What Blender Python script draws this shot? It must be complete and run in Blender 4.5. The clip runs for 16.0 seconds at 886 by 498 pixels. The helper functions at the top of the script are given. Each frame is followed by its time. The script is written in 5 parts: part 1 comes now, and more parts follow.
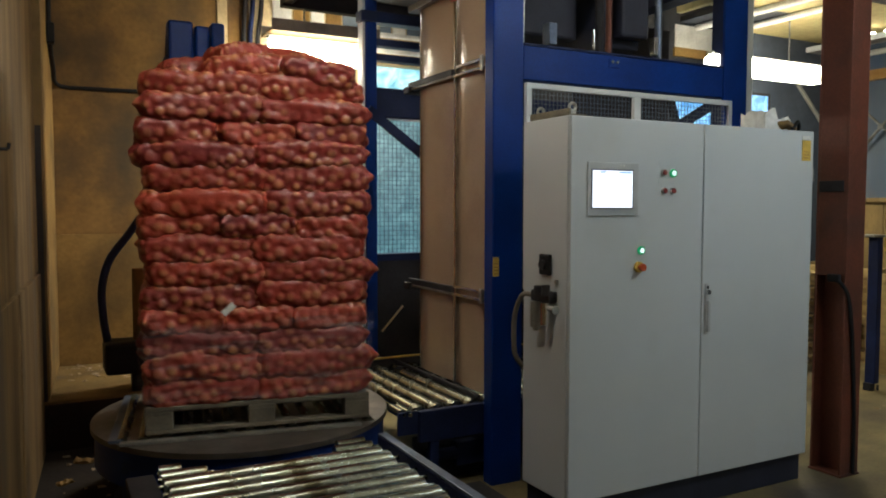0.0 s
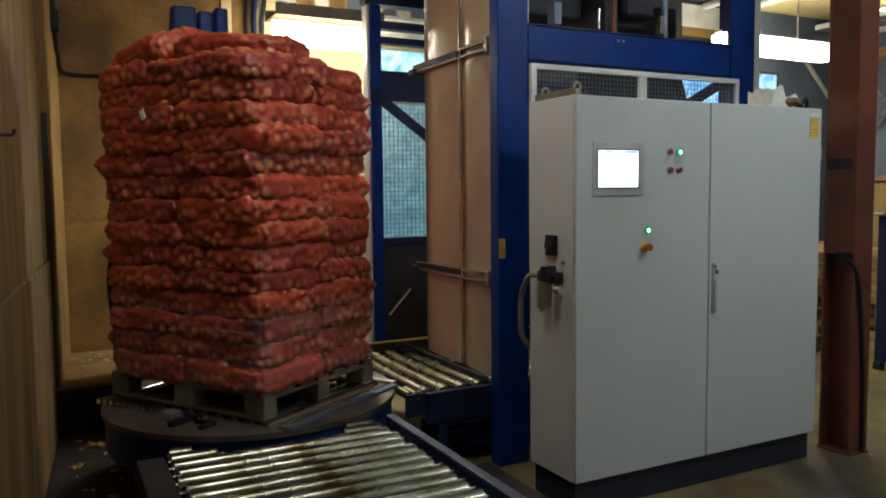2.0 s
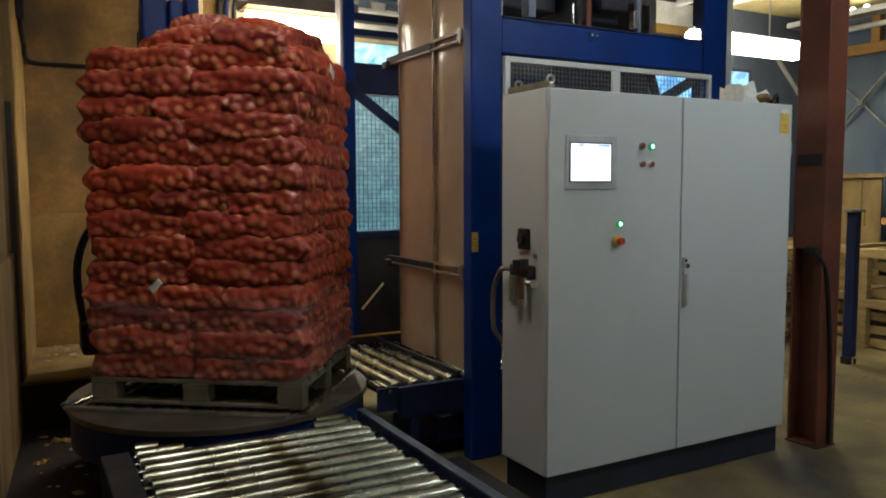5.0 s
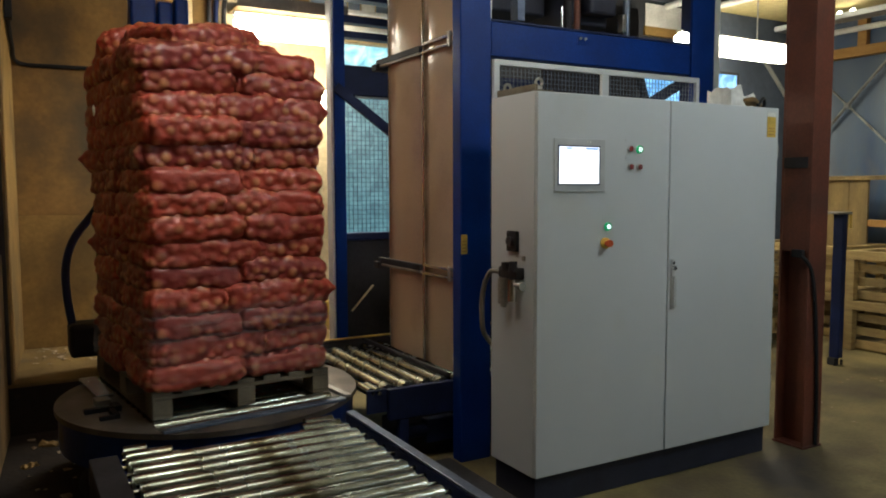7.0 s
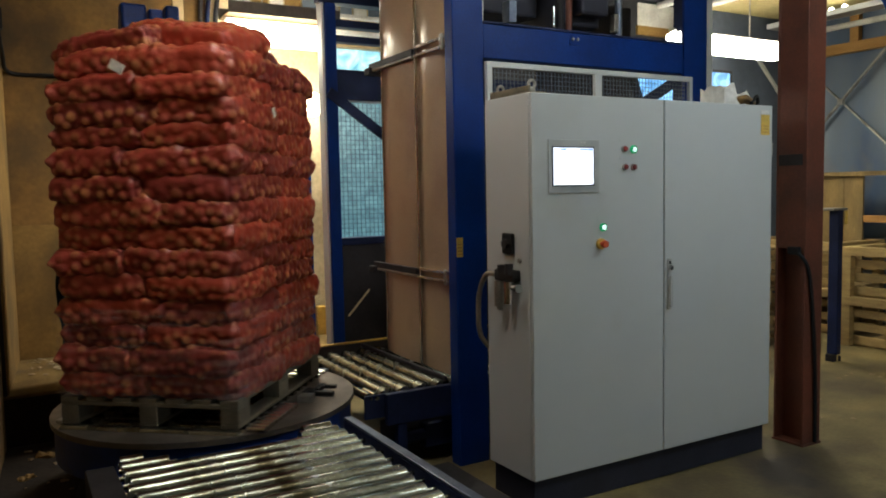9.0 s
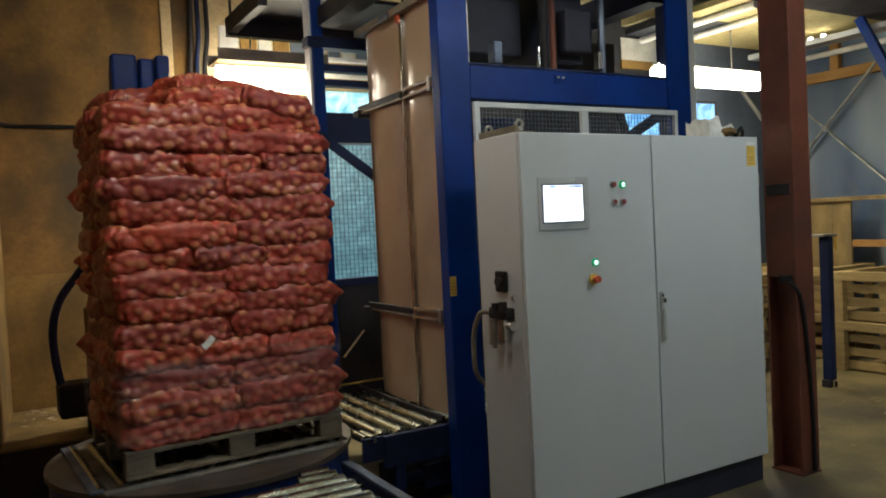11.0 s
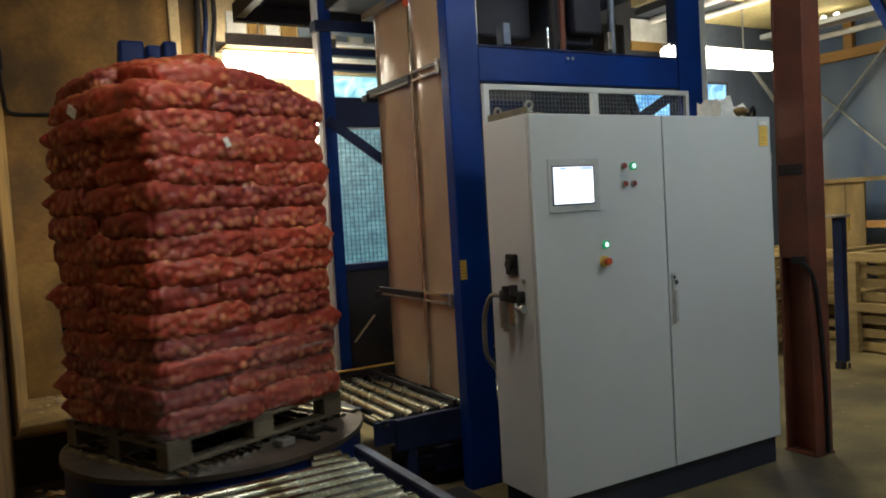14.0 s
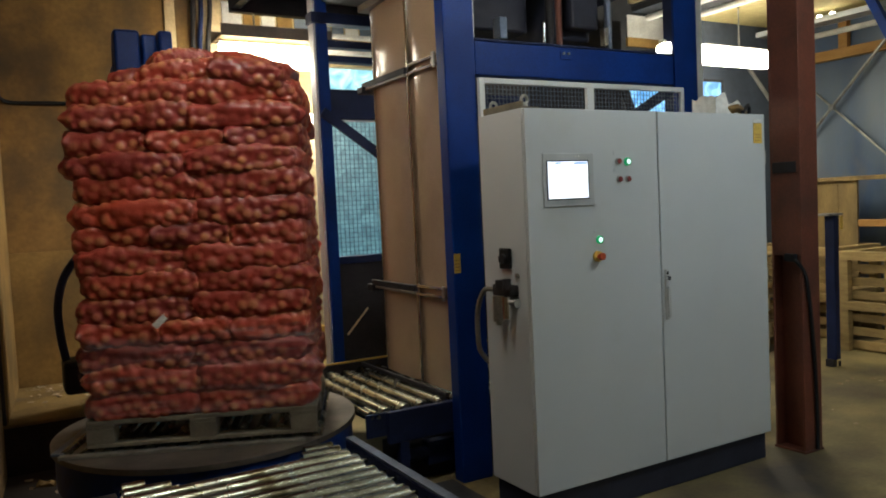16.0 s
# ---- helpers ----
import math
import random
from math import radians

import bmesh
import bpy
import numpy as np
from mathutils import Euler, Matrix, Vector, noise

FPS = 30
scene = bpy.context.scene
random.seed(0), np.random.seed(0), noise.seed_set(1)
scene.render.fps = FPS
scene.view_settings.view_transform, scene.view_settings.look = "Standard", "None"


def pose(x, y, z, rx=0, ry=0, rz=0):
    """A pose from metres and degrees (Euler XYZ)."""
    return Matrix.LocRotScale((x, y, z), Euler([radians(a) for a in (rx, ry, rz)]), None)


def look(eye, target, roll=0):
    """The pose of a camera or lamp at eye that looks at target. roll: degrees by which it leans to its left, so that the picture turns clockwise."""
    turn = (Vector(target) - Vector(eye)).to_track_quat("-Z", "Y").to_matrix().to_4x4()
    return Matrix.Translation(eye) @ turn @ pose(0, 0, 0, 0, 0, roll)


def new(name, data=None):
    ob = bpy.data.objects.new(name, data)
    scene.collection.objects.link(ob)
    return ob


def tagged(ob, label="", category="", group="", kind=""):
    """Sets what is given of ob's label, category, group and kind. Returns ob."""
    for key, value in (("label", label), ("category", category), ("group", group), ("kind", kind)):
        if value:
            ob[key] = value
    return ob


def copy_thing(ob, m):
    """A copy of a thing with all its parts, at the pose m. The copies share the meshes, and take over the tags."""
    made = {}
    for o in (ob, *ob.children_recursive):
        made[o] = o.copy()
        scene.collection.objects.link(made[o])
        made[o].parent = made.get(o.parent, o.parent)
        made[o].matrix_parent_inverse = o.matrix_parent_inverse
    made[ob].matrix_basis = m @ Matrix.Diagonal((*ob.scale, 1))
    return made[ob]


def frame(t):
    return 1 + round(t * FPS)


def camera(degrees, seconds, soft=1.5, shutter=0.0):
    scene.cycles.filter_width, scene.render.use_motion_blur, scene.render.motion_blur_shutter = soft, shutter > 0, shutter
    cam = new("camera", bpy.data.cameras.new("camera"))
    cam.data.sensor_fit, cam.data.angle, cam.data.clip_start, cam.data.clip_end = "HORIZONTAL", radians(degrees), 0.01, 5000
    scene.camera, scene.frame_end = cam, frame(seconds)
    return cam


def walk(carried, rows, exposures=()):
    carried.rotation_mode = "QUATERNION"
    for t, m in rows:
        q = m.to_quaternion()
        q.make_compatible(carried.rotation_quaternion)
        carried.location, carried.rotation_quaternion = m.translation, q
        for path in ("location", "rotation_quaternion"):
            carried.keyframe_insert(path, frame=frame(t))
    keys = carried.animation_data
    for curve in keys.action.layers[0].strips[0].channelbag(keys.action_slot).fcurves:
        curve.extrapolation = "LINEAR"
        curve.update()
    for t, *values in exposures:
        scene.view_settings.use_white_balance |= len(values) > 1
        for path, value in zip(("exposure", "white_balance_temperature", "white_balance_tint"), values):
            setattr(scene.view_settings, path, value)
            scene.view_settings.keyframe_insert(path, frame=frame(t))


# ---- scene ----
cam = camera(59.92, 16.0, soft=1.9, shutter=0.5)
PATH = [
    (0.0, pose(-2.369, -3.134, 1.707, 86.81, -0.07, -27.68)),
    (0.5, pose(-2.357, -3.127, 1.702, 86.57, 0.39, -27.34)),
    (1.0, pose(-2.368, -3.138, 1.698, 86.38, 0.21, -27.32)),
    (1.5, pose(-2.359, -3.135, 1.690, 86.01, 0.53, -27.24)),
    (2.0, pose(-2.355, -3.141, 1.689, 85.72, 0.60, -27.07)),
    (2.5, pose(-2.352, -3.131, 1.687, 85.77, 0.53, -27.22)),
    (3.0, pose(-2.353, -3.143, 1.689, 85.80, 0.44, -27.71)),
    (3.5, pose(-2.346, -3.137, 1.688, 85.91, 0.28, -28.25)),
    (4.0, pose(-2.331, -3.129, 1.686, 85.76, 0.47, -28.64)),
    (4.5, pose(-2.337, -3.134, 1.678, 85.67, 0.14, -28.75)),
    (5.0, pose(-2.326, -3.128, 1.672, 85.40, 0.23, -28.84)),
    (7.5, pose(-2.324, -3.145, 1.682, 85.56, 0.26, -29.71)),
    (8.0, pose(-2.319, -3.145, 1.684, 85.94, 0.68, -29.70)),
    (8.5, pose(-2.318, -3.152, 1.683, 85.92, 0.75, -29.75)),
    (9.0, pose(-2.309, -3.134, 1.684, 85.66, 1.13, -29.82)),
    (11.5, pose(-2.321, -3.154, 1.718, 88.44, 3.20, -30.46)),
    (12.0, pose(-2.332, -3.158, 1.714, 87.63, 4.04, -29.71)),
    (12.5, pose(-2.324, -3.146, 1.714, 87.70, 3.84, -29.67)),
    (13.0, pose(-2.319, -3.143, 1.709, 87.63, 3.57, -29.93)),
    (13.5, pose(-2.320, -3.143, 1.702, 87.55, 3.64, -29.93)),
    (14.0, pose(-2.309, -3.138, 1.702, 87.17, 3.35, -29.69)),
    (14.5, pose(-2.307, -3.136, 1.698, 86.68, 2.65, -29.81)),
    (15.0, pose(-2.307, -3.139, 1.697, 86.94, 3.00, -29.93)),
    (15.5, pose(-2.302, -3.136, 1.700, 86.92, 3.01, -30.02)),
    (16.0, pose(-2.311, -3.139, 1.695, 86.75, 2.68, -30.12)),
]
walk(cam, PATH, exposures=[(0.0, 0.05, 5900, 10), (16.0, 0.05, 5900, 10)])

# ---- world and light ----
world = bpy.data.worlds.new("world")
scene.world = world
world.use_nodes = True
sky = world.node_tree.nodes.new("ShaderNodeTexSky")
sky.sky_type = "NISHITA"
sky.sun_disc = False
sky.sun_elevation = radians(25)
sky.sun_rotation = radians(200)
world.node_tree.links.new(sky.outputs[0], world.node_tree.nodes["Background"].inputs[0])
world.node_tree.nodes["Background"].inputs[1].default_value = 0.05


def area_lamp(name, m, w, h, watts, colour):
    data = bpy.data.lights.new(name, "AREA")
    data.shape, data.size, data.size_y = "RECTANGLE", w, h
    data.energy, data.color = watts, colour
    ob = new(name, data)
    ob.matrix_world = m
    return ob


WARM = (1.0, 0.90, 0.70)
# the two long tube fittings that are in view
area_lamp("lamp_light_hall", look((4.37, 2.5, 3.03), (4.37, 2.5, 0)), 1.5, 0.16, 32, (1.0, 0.87, 0.58))
area_lamp("lamp_light_rear", look((-0.15, 3.40, 2.93), (-0.15, 3.4, 0)), 0.85, 0.16, 62, WARM)
# a twin tube over the walkway, above the camera's view
area_lamp("lamp_light_walkway", look((1.6, -1.9, 3.55), (1.3, -1.2, 0)), 1.5, 0.25, 17, (0.60, 0.87, 1.0))
# unseen light added over the turntable to brighten the sack stack
area_lamp("lamp_light_turntable", look((-1.2, -0.3, 3.75), (-1.2, 0.4, 0)), 1.5, 0.25, 7, (0.97, 0.96, 0.84))
# unseen light added behind the camera for the cabinet, at a made-up door opening
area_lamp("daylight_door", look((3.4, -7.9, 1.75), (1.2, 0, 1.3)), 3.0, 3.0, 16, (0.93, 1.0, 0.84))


# ---- materials ----
def mat(name, colour, rough=0.6, metal=0.0, colour2=None, scale=6.0, fine=60.0, bump=0.15, spread=(0.35, 0.65),
        stretch=(1, 1, 1), coat=0.0, dirt=None, dirt_scale=1.5, dirt_range=(0.55, 0.75), vary=0.0, spec=None, grain=1.0):
    """Two scales of noise in colour, roughness and bump, with patches of dirt."""
    m = bpy.data.materials.new(name)
    m.use_nodes = True
    nt = m.node_tree
    b = nt.nodes["Principled BSDF"]
    b.inputs["Metallic"].default_value = metal
    b.inputs["Coat Weight"].default_value = coat
    if spec is not None:
        b.inputs["Specular IOR Level"].default_value = spec
    co = nt.nodes.new("ShaderNodeTexCoord")
    mp = nt.nodes.new("ShaderNodeMapping")
    mp.inputs["Scale"].default_value = stretch
    nt.links.new(co.outputs["Object"], mp.inputs[0])

    def tex(sc, detail=5.0):
        n = nt.nodes.new("ShaderNodeTexNoise")
        n.inputs["Scale"].default_value, n.inputs["Detail"].default_value = sc, detail
        nt.links.new(mp.outputs[0], n.inputs["Vector"])
        return n

    def ramp(src, lo, hi, c0, c1):
        r = nt.nodes.new("ShaderNodeValToRGB")
        r.color_ramp.elements[0].position, r.color_ramp.elements[1].position = lo, hi
        r.color_ramp.elements[0].color, r.color_ramp.elements[1].color = (*c0, 1), (*c1, 1)
        nt.links.new(src, r.inputs[0])
        return r

    def mix(fac, a, bb, mode="MIX"):
        x = nt.nodes.new("ShaderNodeMix")
        x.data_type, x.blend_type = "RGBA", mode
        if isinstance(fac, float):
            x.inputs[0].default_value = fac
        else:
            nt.links.new(fac, x.inputs[0])
        nt.links.new(a, x.inputs[6])
        nt.links.new(bb, x.inputs[7])
        return x.outputs[2]

    c2 = colour2 or tuple(c * 0.72 for c in colour)
    big = tex(scale)
    small = tex(fine, 3.0)
    col = ramp(big.outputs["Fac"], *spread, colour, c2).outputs[0]
    speck = ramp(small.outputs["Fac"], 0.3, 0.7, (1 - 0.14 * grain,) * 3, (1 + 0.1 * grain,) * 3).outputs[0]
    col = mix(1.0, col, speck, "MULTIPLY")
    if dirt:
        dn = tex(dirt_scale, 8.0)
        f = ramp(dn.outputs["Fac"], *dirt_range, (0, 0, 0), (1, 1, 1)).outputs[0]
        dc = nt.nodes.new("ShaderNodeRGB")
        dc.outputs[0].default_value = (*dirt, 1)
        col = mix(f, col, dc.outputs[0])
    if vary:
        oi = nt.nodes.new("ShaderNodeObjectInfo")
        vr = ramp(oi.outputs["Random"], 0.0, 1.0, (1 - vary,) * 3, (1 + vary,) * 3).outputs[0]
        col = mix(1.0, col, vr, "MULTIPLY")
    nt.links.new(col, b.inputs["Base Color"])
    rr = nt.nodes.new("ShaderNodeMapRange")
    rr.inputs["To Min"].default_value, rr.inputs["To Max"].default_value = max(0.04, rough - 0.12), min(1, rough + 0.12)
    nt.links.new(big.outputs["Fac"], rr.inputs["Value"])
    nt.links.new(rr.outputs[0], b.inputs["Roughness"])
    bp = nt.nodes.new("ShaderNodeBump")
    bp.inputs["Strength"].default_value, bp.inputs["Distance"].default_value = bump, 0.01
    nt.links.new(small.outputs["Fac"], bp.inputs["Height"])
    nt.links.new(bp.outputs[0], b.inputs["Normal"])
    return m


def glow(name, colour, strength):
    m = bpy.data.materials.new(name)
    m.use_nodes = True
    b = m.node_tree.nodes["Principled BSDF"]
    b.inputs["Base Color"].default_value = (*colour, 1)
    b.inputs["Emission Color"].default_value = (*colour, 1)
    b.inputs["Emission Strength"].default_value = strength
    return m


M_FLOOR = mat("dusty concrete", (0.23, 0.18, 0.068), 0.75, colour2=(0.115, 0.088, 0.036), scale=1.4, fine=35, bump=0.3,
              dirt=(0.04, 0.032, 0.026), dirt_scale=0.9, dirt_range=(0.45, 0.68))
# near-black for the floor sheet and for the slab front's painted shade
M_NEARBLACK = mat("near-black concrete", (0.026, 0.018, 0.013), 0.75, spec=0.15, colour2=(0.016, 0.013, 0.012), scale=3.5, fine=35, bump=0.35,
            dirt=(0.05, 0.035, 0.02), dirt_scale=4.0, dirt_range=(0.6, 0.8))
M_SLAB = mat("worn concrete slab", (0.22, 0.145, 0.05), 0.9, spec=0.2, colour2=(0.12, 0.078, 0.028), scale=2.5, fine=40, bump=0.35,
             dirt=(0.10, 0.075, 0.05), dirt_scale=2.2)
M_BOARD = mat("stained fibreboard", (0.27, 0.155, 0.046), 0.8, spec=0.3, colour2=(0.14, 0.078, 0.025), scale=1.3, fine=25, bump=0.15,
              dirt=(0.075, 0.055, 0.032), dirt_scale=1.3, dirt_range=(0.46, 0.66))
M_BOARD2 = mat("pale fibreboard", (0.31, 0.192, 0.058), 0.8, spec=0.3, colour2=(0.19, 0.115, 0.036), scale=1.5, fine=30, bump=0.15,
               dirt=(0.10, 0.07, 0.035), dirt_scale=1.3, dirt_range=(0.46, 0.70))
M_PLY = mat("plywood sheet", (0.24, 0.15, 0.058), 0.8, spec=0.25, colour2=(0.12, 0.072, 0.03), scale=2.0, fine=20, bump=0.2, stretch=(3, 3, 0.35),
            dirt=(0.12, 0.085, 0.05), dirt_scale=1.5, dirt_range=(0.5, 0.72))
M_DARKWALL = mat("dark blue-grey sheeting", (0.052, 0.068, 0.10), 0.6, colour2=(0.030, 0.040, 0.062), scale=1.2, fine=12, bump=0.4)
# near-black that carries the dark interior behind the machine
M_DARKWALL2 = mat("black-brown surface", (0.026, 0.028, 0.036), 0.7, colour2=(0.016, 0.018, 0.024), scale=1.2, fine=12, bump=0.4)
M_SOFFIT = mat("yellowed insulation board", (0.50, 0.43, 0.20), 0.8, colour2=(0.36, 0.30, 0.135), scale=1.1, fine=18)
M_PLASTER = mat("cream plaster", (0.62, 0.50, 0.30), 0.85, colour2=(0.50, 0.39, 0.22), scale=2.0, fine=30)
M_CEIL = mat("insulated ceiling sheet", (0.56, 0.50, 0.29), 0.75, colour2=(0.42, 0.37, 0.20), scale=0.8, fine=15)
M_BLUE = mat("blue machine paint", (0.004, 0.032, 0.21), 0.42, colour2=(0.004, 0.024, 0.155), scale=3, fine=90, bump=0.05,
             dirt=(0.015, 0.028, 0.09), dirt_scale=5, dirt_range=(0.66, 0.8), spec=0.18)
# darker blue for the rear and inner frame, conveyors and posts
M_BLUE_DK = mat("darker blue machine paint", (0.014, 0.024, 0.085), 0.5, colour2=(0.010, 0.015, 0.048), scale=3, fine=70, bump=0.1, spec=0.2)
M_BLUE_MID = mat("oily blue paint", (0.012, 0.042, 0.23), 0.5, colour2=(0.010, 0.026, 0.12), scale=3, fine=70, bump=0.1, spec=0.25,
                 dirt=(0.02, 0.018, 0.02), dirt_scale=4, dirt_range=(0.55, 0.75))
M_CAB = mat("light grey powder coat", (0.54, 0.57, 0.60), 0.42, colour2=(0.51, 0.54, 0.565), scale=1.2, fine=220, bump=0.02, grain=0.12,
            dirt=(0.48, 0.49, 0.47), dirt_scale=2.0, dirt_range=(0.6, 0.85))
M_PLINTH = mat("dark plinth paint", (0.016, 0.019, 0.040), 0.6, scale=4, fine=80)
M_STEEL = mat("worn roller steel", (0.40, 0.415, 0.365), 0.25, 0.95, colour2=(0.25, 0.26, 0.22), scale=6, fine=40, bump=0.10,
              dirt=(0.10, 0.085, 0.05), dirt_scale=7, dirt_range=(0.50, 0.68), vary=0.3)
M_ZINC = mat("dull zinc steel", (0.42, 0.42, 0.40), 0.42, 0.85, scale=8, fine=80, bump=0.08, dirt=(0.2, 0.17, 0.13), dirt_scale=4)
M_CHROME = mat("bright rod steel", (0.75, 0.74, 0.72), 0.2, 1.0, scale=8, fine=60, bump=0.03)
M_PANEL = mat("grubby cream panel", (0.45, 0.33, 0.22), 0.19, colour2=(0.385, 0.28, 0.19), scale=1.0, fine=130, bump=0.02,
              dirt=(0.30, 0.21, 0.145), dirt_scale=1.6, dirt_range=(0.55, 0.8))
M_RUST = mat("red oxide steel", (0.135, 0.036, 0.018), 0.6, colour2=(0.085, 0.025, 0.014), scale=3, fine=50, bump=0.15,
             dirt=(0.04, 0.02, 0.015), dirt_scale=2.2, dirt_range=(0.55, 0.75))
M_WOOD = mat("pallet wood", (0.40, 0.29, 0.115), 0.8, colour2=(0.29, 0.20, 0.085), scale=4, fine=60, bump=0.3, stretch=(1, 1, 5),
             dirt=(0.17, 0.12, 0.065), dirt_scale=2.5, dirt_range=(0.58, 0.78), vary=0.2)
M_WOOD_GREY = mat("weathered pallet wood", (0.165, 0.14, 0.10), 0.85, colour2=(0.10, 0.085, 0.062), scale=5, fine=70, bump=0.3,
                  dirt=(0.10, 0.08, 0.055), dirt_scale=4, vary=0.2)
M_FENCE = mat("grubby pale boarding", (0.29, 0.205, 0.078), 0.8, colour2=(0.17, 0.115, 0.045), scale=4, fine=60, bump=0.3, stretch=(1, 1, 0.3),
              dirt=(0.11, 0.08, 0.04), dirt_scale=2.5, dirt_range=(0.5, 0.75))
M_TIMBER = mat("orange timber", (0.46, 0.26, 0.075), 0.7, colour2=(0.34, 0.18, 0.05), scale=3, fine=40, stretch=(4, 0.6, 4))
M_TARP = mat("grey plastic sheeting", (0.24, 0.285, 0.34), 0.34, colour2=(0.07, 0.11, 0.20), scale=1.5, fine=6, bump=0.8, stretch=(1, 1, 0.5),
             dirt=(0.20, 0.17, 0.13), dirt_scale=1.1, dirt_range=(0.56, 0.74))
M_TURN = mat("scuffed turntable plate", (0.17, 0.145, 0.125), 0.45, 0.55, colour2=(0.085, 0.075, 0.068), scale=4, fine=50, bump=0.15,
             dirt=(0.10, 0.08, 0.06), dirt_scale=3.5, dirt_range=(0.45, 0.7))
M_RAIL = mat("worn blue-grey steel", (0.13, 0.16, 0.22), 0.4, 0.5, colour2=(0.08, 0.10, 0.15), scale=6, fine=60, bump=0.1)
M_BLACK = mat("black rubber", (0.010, 0.010, 0.012), 0.65, scale=5, fine=60, spec=0.25)
M_DARK = mat("dark grimy steel", (0.032, 0.030, 0.034), 0.65, 0.1, scale=4, fine=40, spec=0.25)
M_YELLOW = mat("yellow label", (0.74, 0.50, 0.09), 0.6, scale=5, fine=50)
# bollard paint, and the colour for lamplight along the conveyor rail
M_YPAINT_LIGHT = mat("yellow paint", (0.60, 0.38, 0.06), 0.6, scale=5, fine=50)
M_RED = mat("red plastic", (0.24, 0.03, 0.03), 0.4, scale=8, fine=80, bump=0.02)
M_ORANGE = mat("red orange mushroom button", (0.62, 0.09, 0.02), 0.4, scale=8, fine=80, bump=0.02)
M_WHITE = mat("white plastic", (0.78, 0.78, 0.76), 0.5, scale=4, fine=60, bump=0.03)
M_PAPER = mat("crumpled paper", (0.80, 0.80, 0.78), 0.8, scale=8, fine=30, bump=0.5)
M_GREY = mat("grey bezel", (0.40, 0.41, 0.40), 0.45, scale=5, fine=80, bump=0.03)
M_HOSE = mat("grey air hose", (0.22, 0.19, 0.15), 0.5, scale=8, fine=60)
M_LITTER = mat("onion skin litter", (0.20, 0.13, 0.065), 0.7, colour2=(0.38, 0.30, 0.20), scale=20, fine=90, bump=0.4)
G_TUBE = glow("lit tube diffuser", (1.0, 0.92, 0.75), 20.0)
G_TUBE_HALL = glow("bright lit tube diffuser", (1.0, 0.87, 0.60), 32.0)
G_BULB = glow("lit bulkhead", (1.0, 0.86, 0.58), 22.0)
M_BEZEL = mat("pale grey panel bezel", (0.49, 0.51, 0.525), 0.4, scale=5, fine=80, bump=0.02, grain=0.2)
G_SCREEN = glow("lit white screen", (0.93, 0.96, 1.0), 1.15)
G_BAR = glow("lit blue screen bar", (0.18, 0.28, 0.72), 0.9)
G_GREEN = glow("lit green lens", (0.005, 0.22, 0.07), 0.9)
G_GREEN_C = glow("bright lamp core", (0.72, 1.0, 0.86), 1.25)


def sheet_daylight(name, c0, c1, strength, scale):
    """Crumpled translucent sheeting with daylight coming through it."""
    m = bpy.data.materials.new(name)
    m.use_nodes = True
    nt = m.node_tree
    b = nt.nodes["Principled BSDF"]
    co = nt.nodes.new("ShaderNodeTexCoord")
    n = nt.nodes.new("ShaderNodeTexNoise")
    n.inputs["Scale"].default_value, n.inputs["Detail"].default_value, n.inputs["Distortion"].default_value = scale, 6, 1.2
    r = nt.nodes.new("ShaderNodeValToRGB")
    r.color_ramp.elements[0].position, r.color_ramp.elements[1].position = 0.35, 0.68
    r.color_ramp.elements[0].color, r.color_ramp.elements[1].color = (*c0, 1), (*c1, 1)
    nt.links.new(co.outputs["Object"], n.inputs["Vector"])
    nt.links.new(n.outputs["Fac"], r.inputs[0])
    b.inputs["Base Color"].default_value = (0.10, 0.13, 0.14, 1)
    nt.links.new(r.outputs[0], b.inputs["Emission Color"])
    b.inputs["Emission Strength"].default_value = strength
    b.inputs["Roughness"].default_value = 0.5
    return m


G_TEAL = sheet_daylight("teal daylit sheeting", (0.035, 0.14, 0.17), (0.15, 0.36, 0.40), 0.82, 9.0)
G_SKYBLUE = sheet_daylight("bright daylit sheeting", (0.13, 0.42, 0.47), (0.62, 0.92, 0.90), 1.35, 6.0)
G_BLUEWIN = sheet_daylight("blue daylit sheeting", (0.05, 0.25, 0.55), (0.34, 0.72, 1.0), 1.45, 7.0)


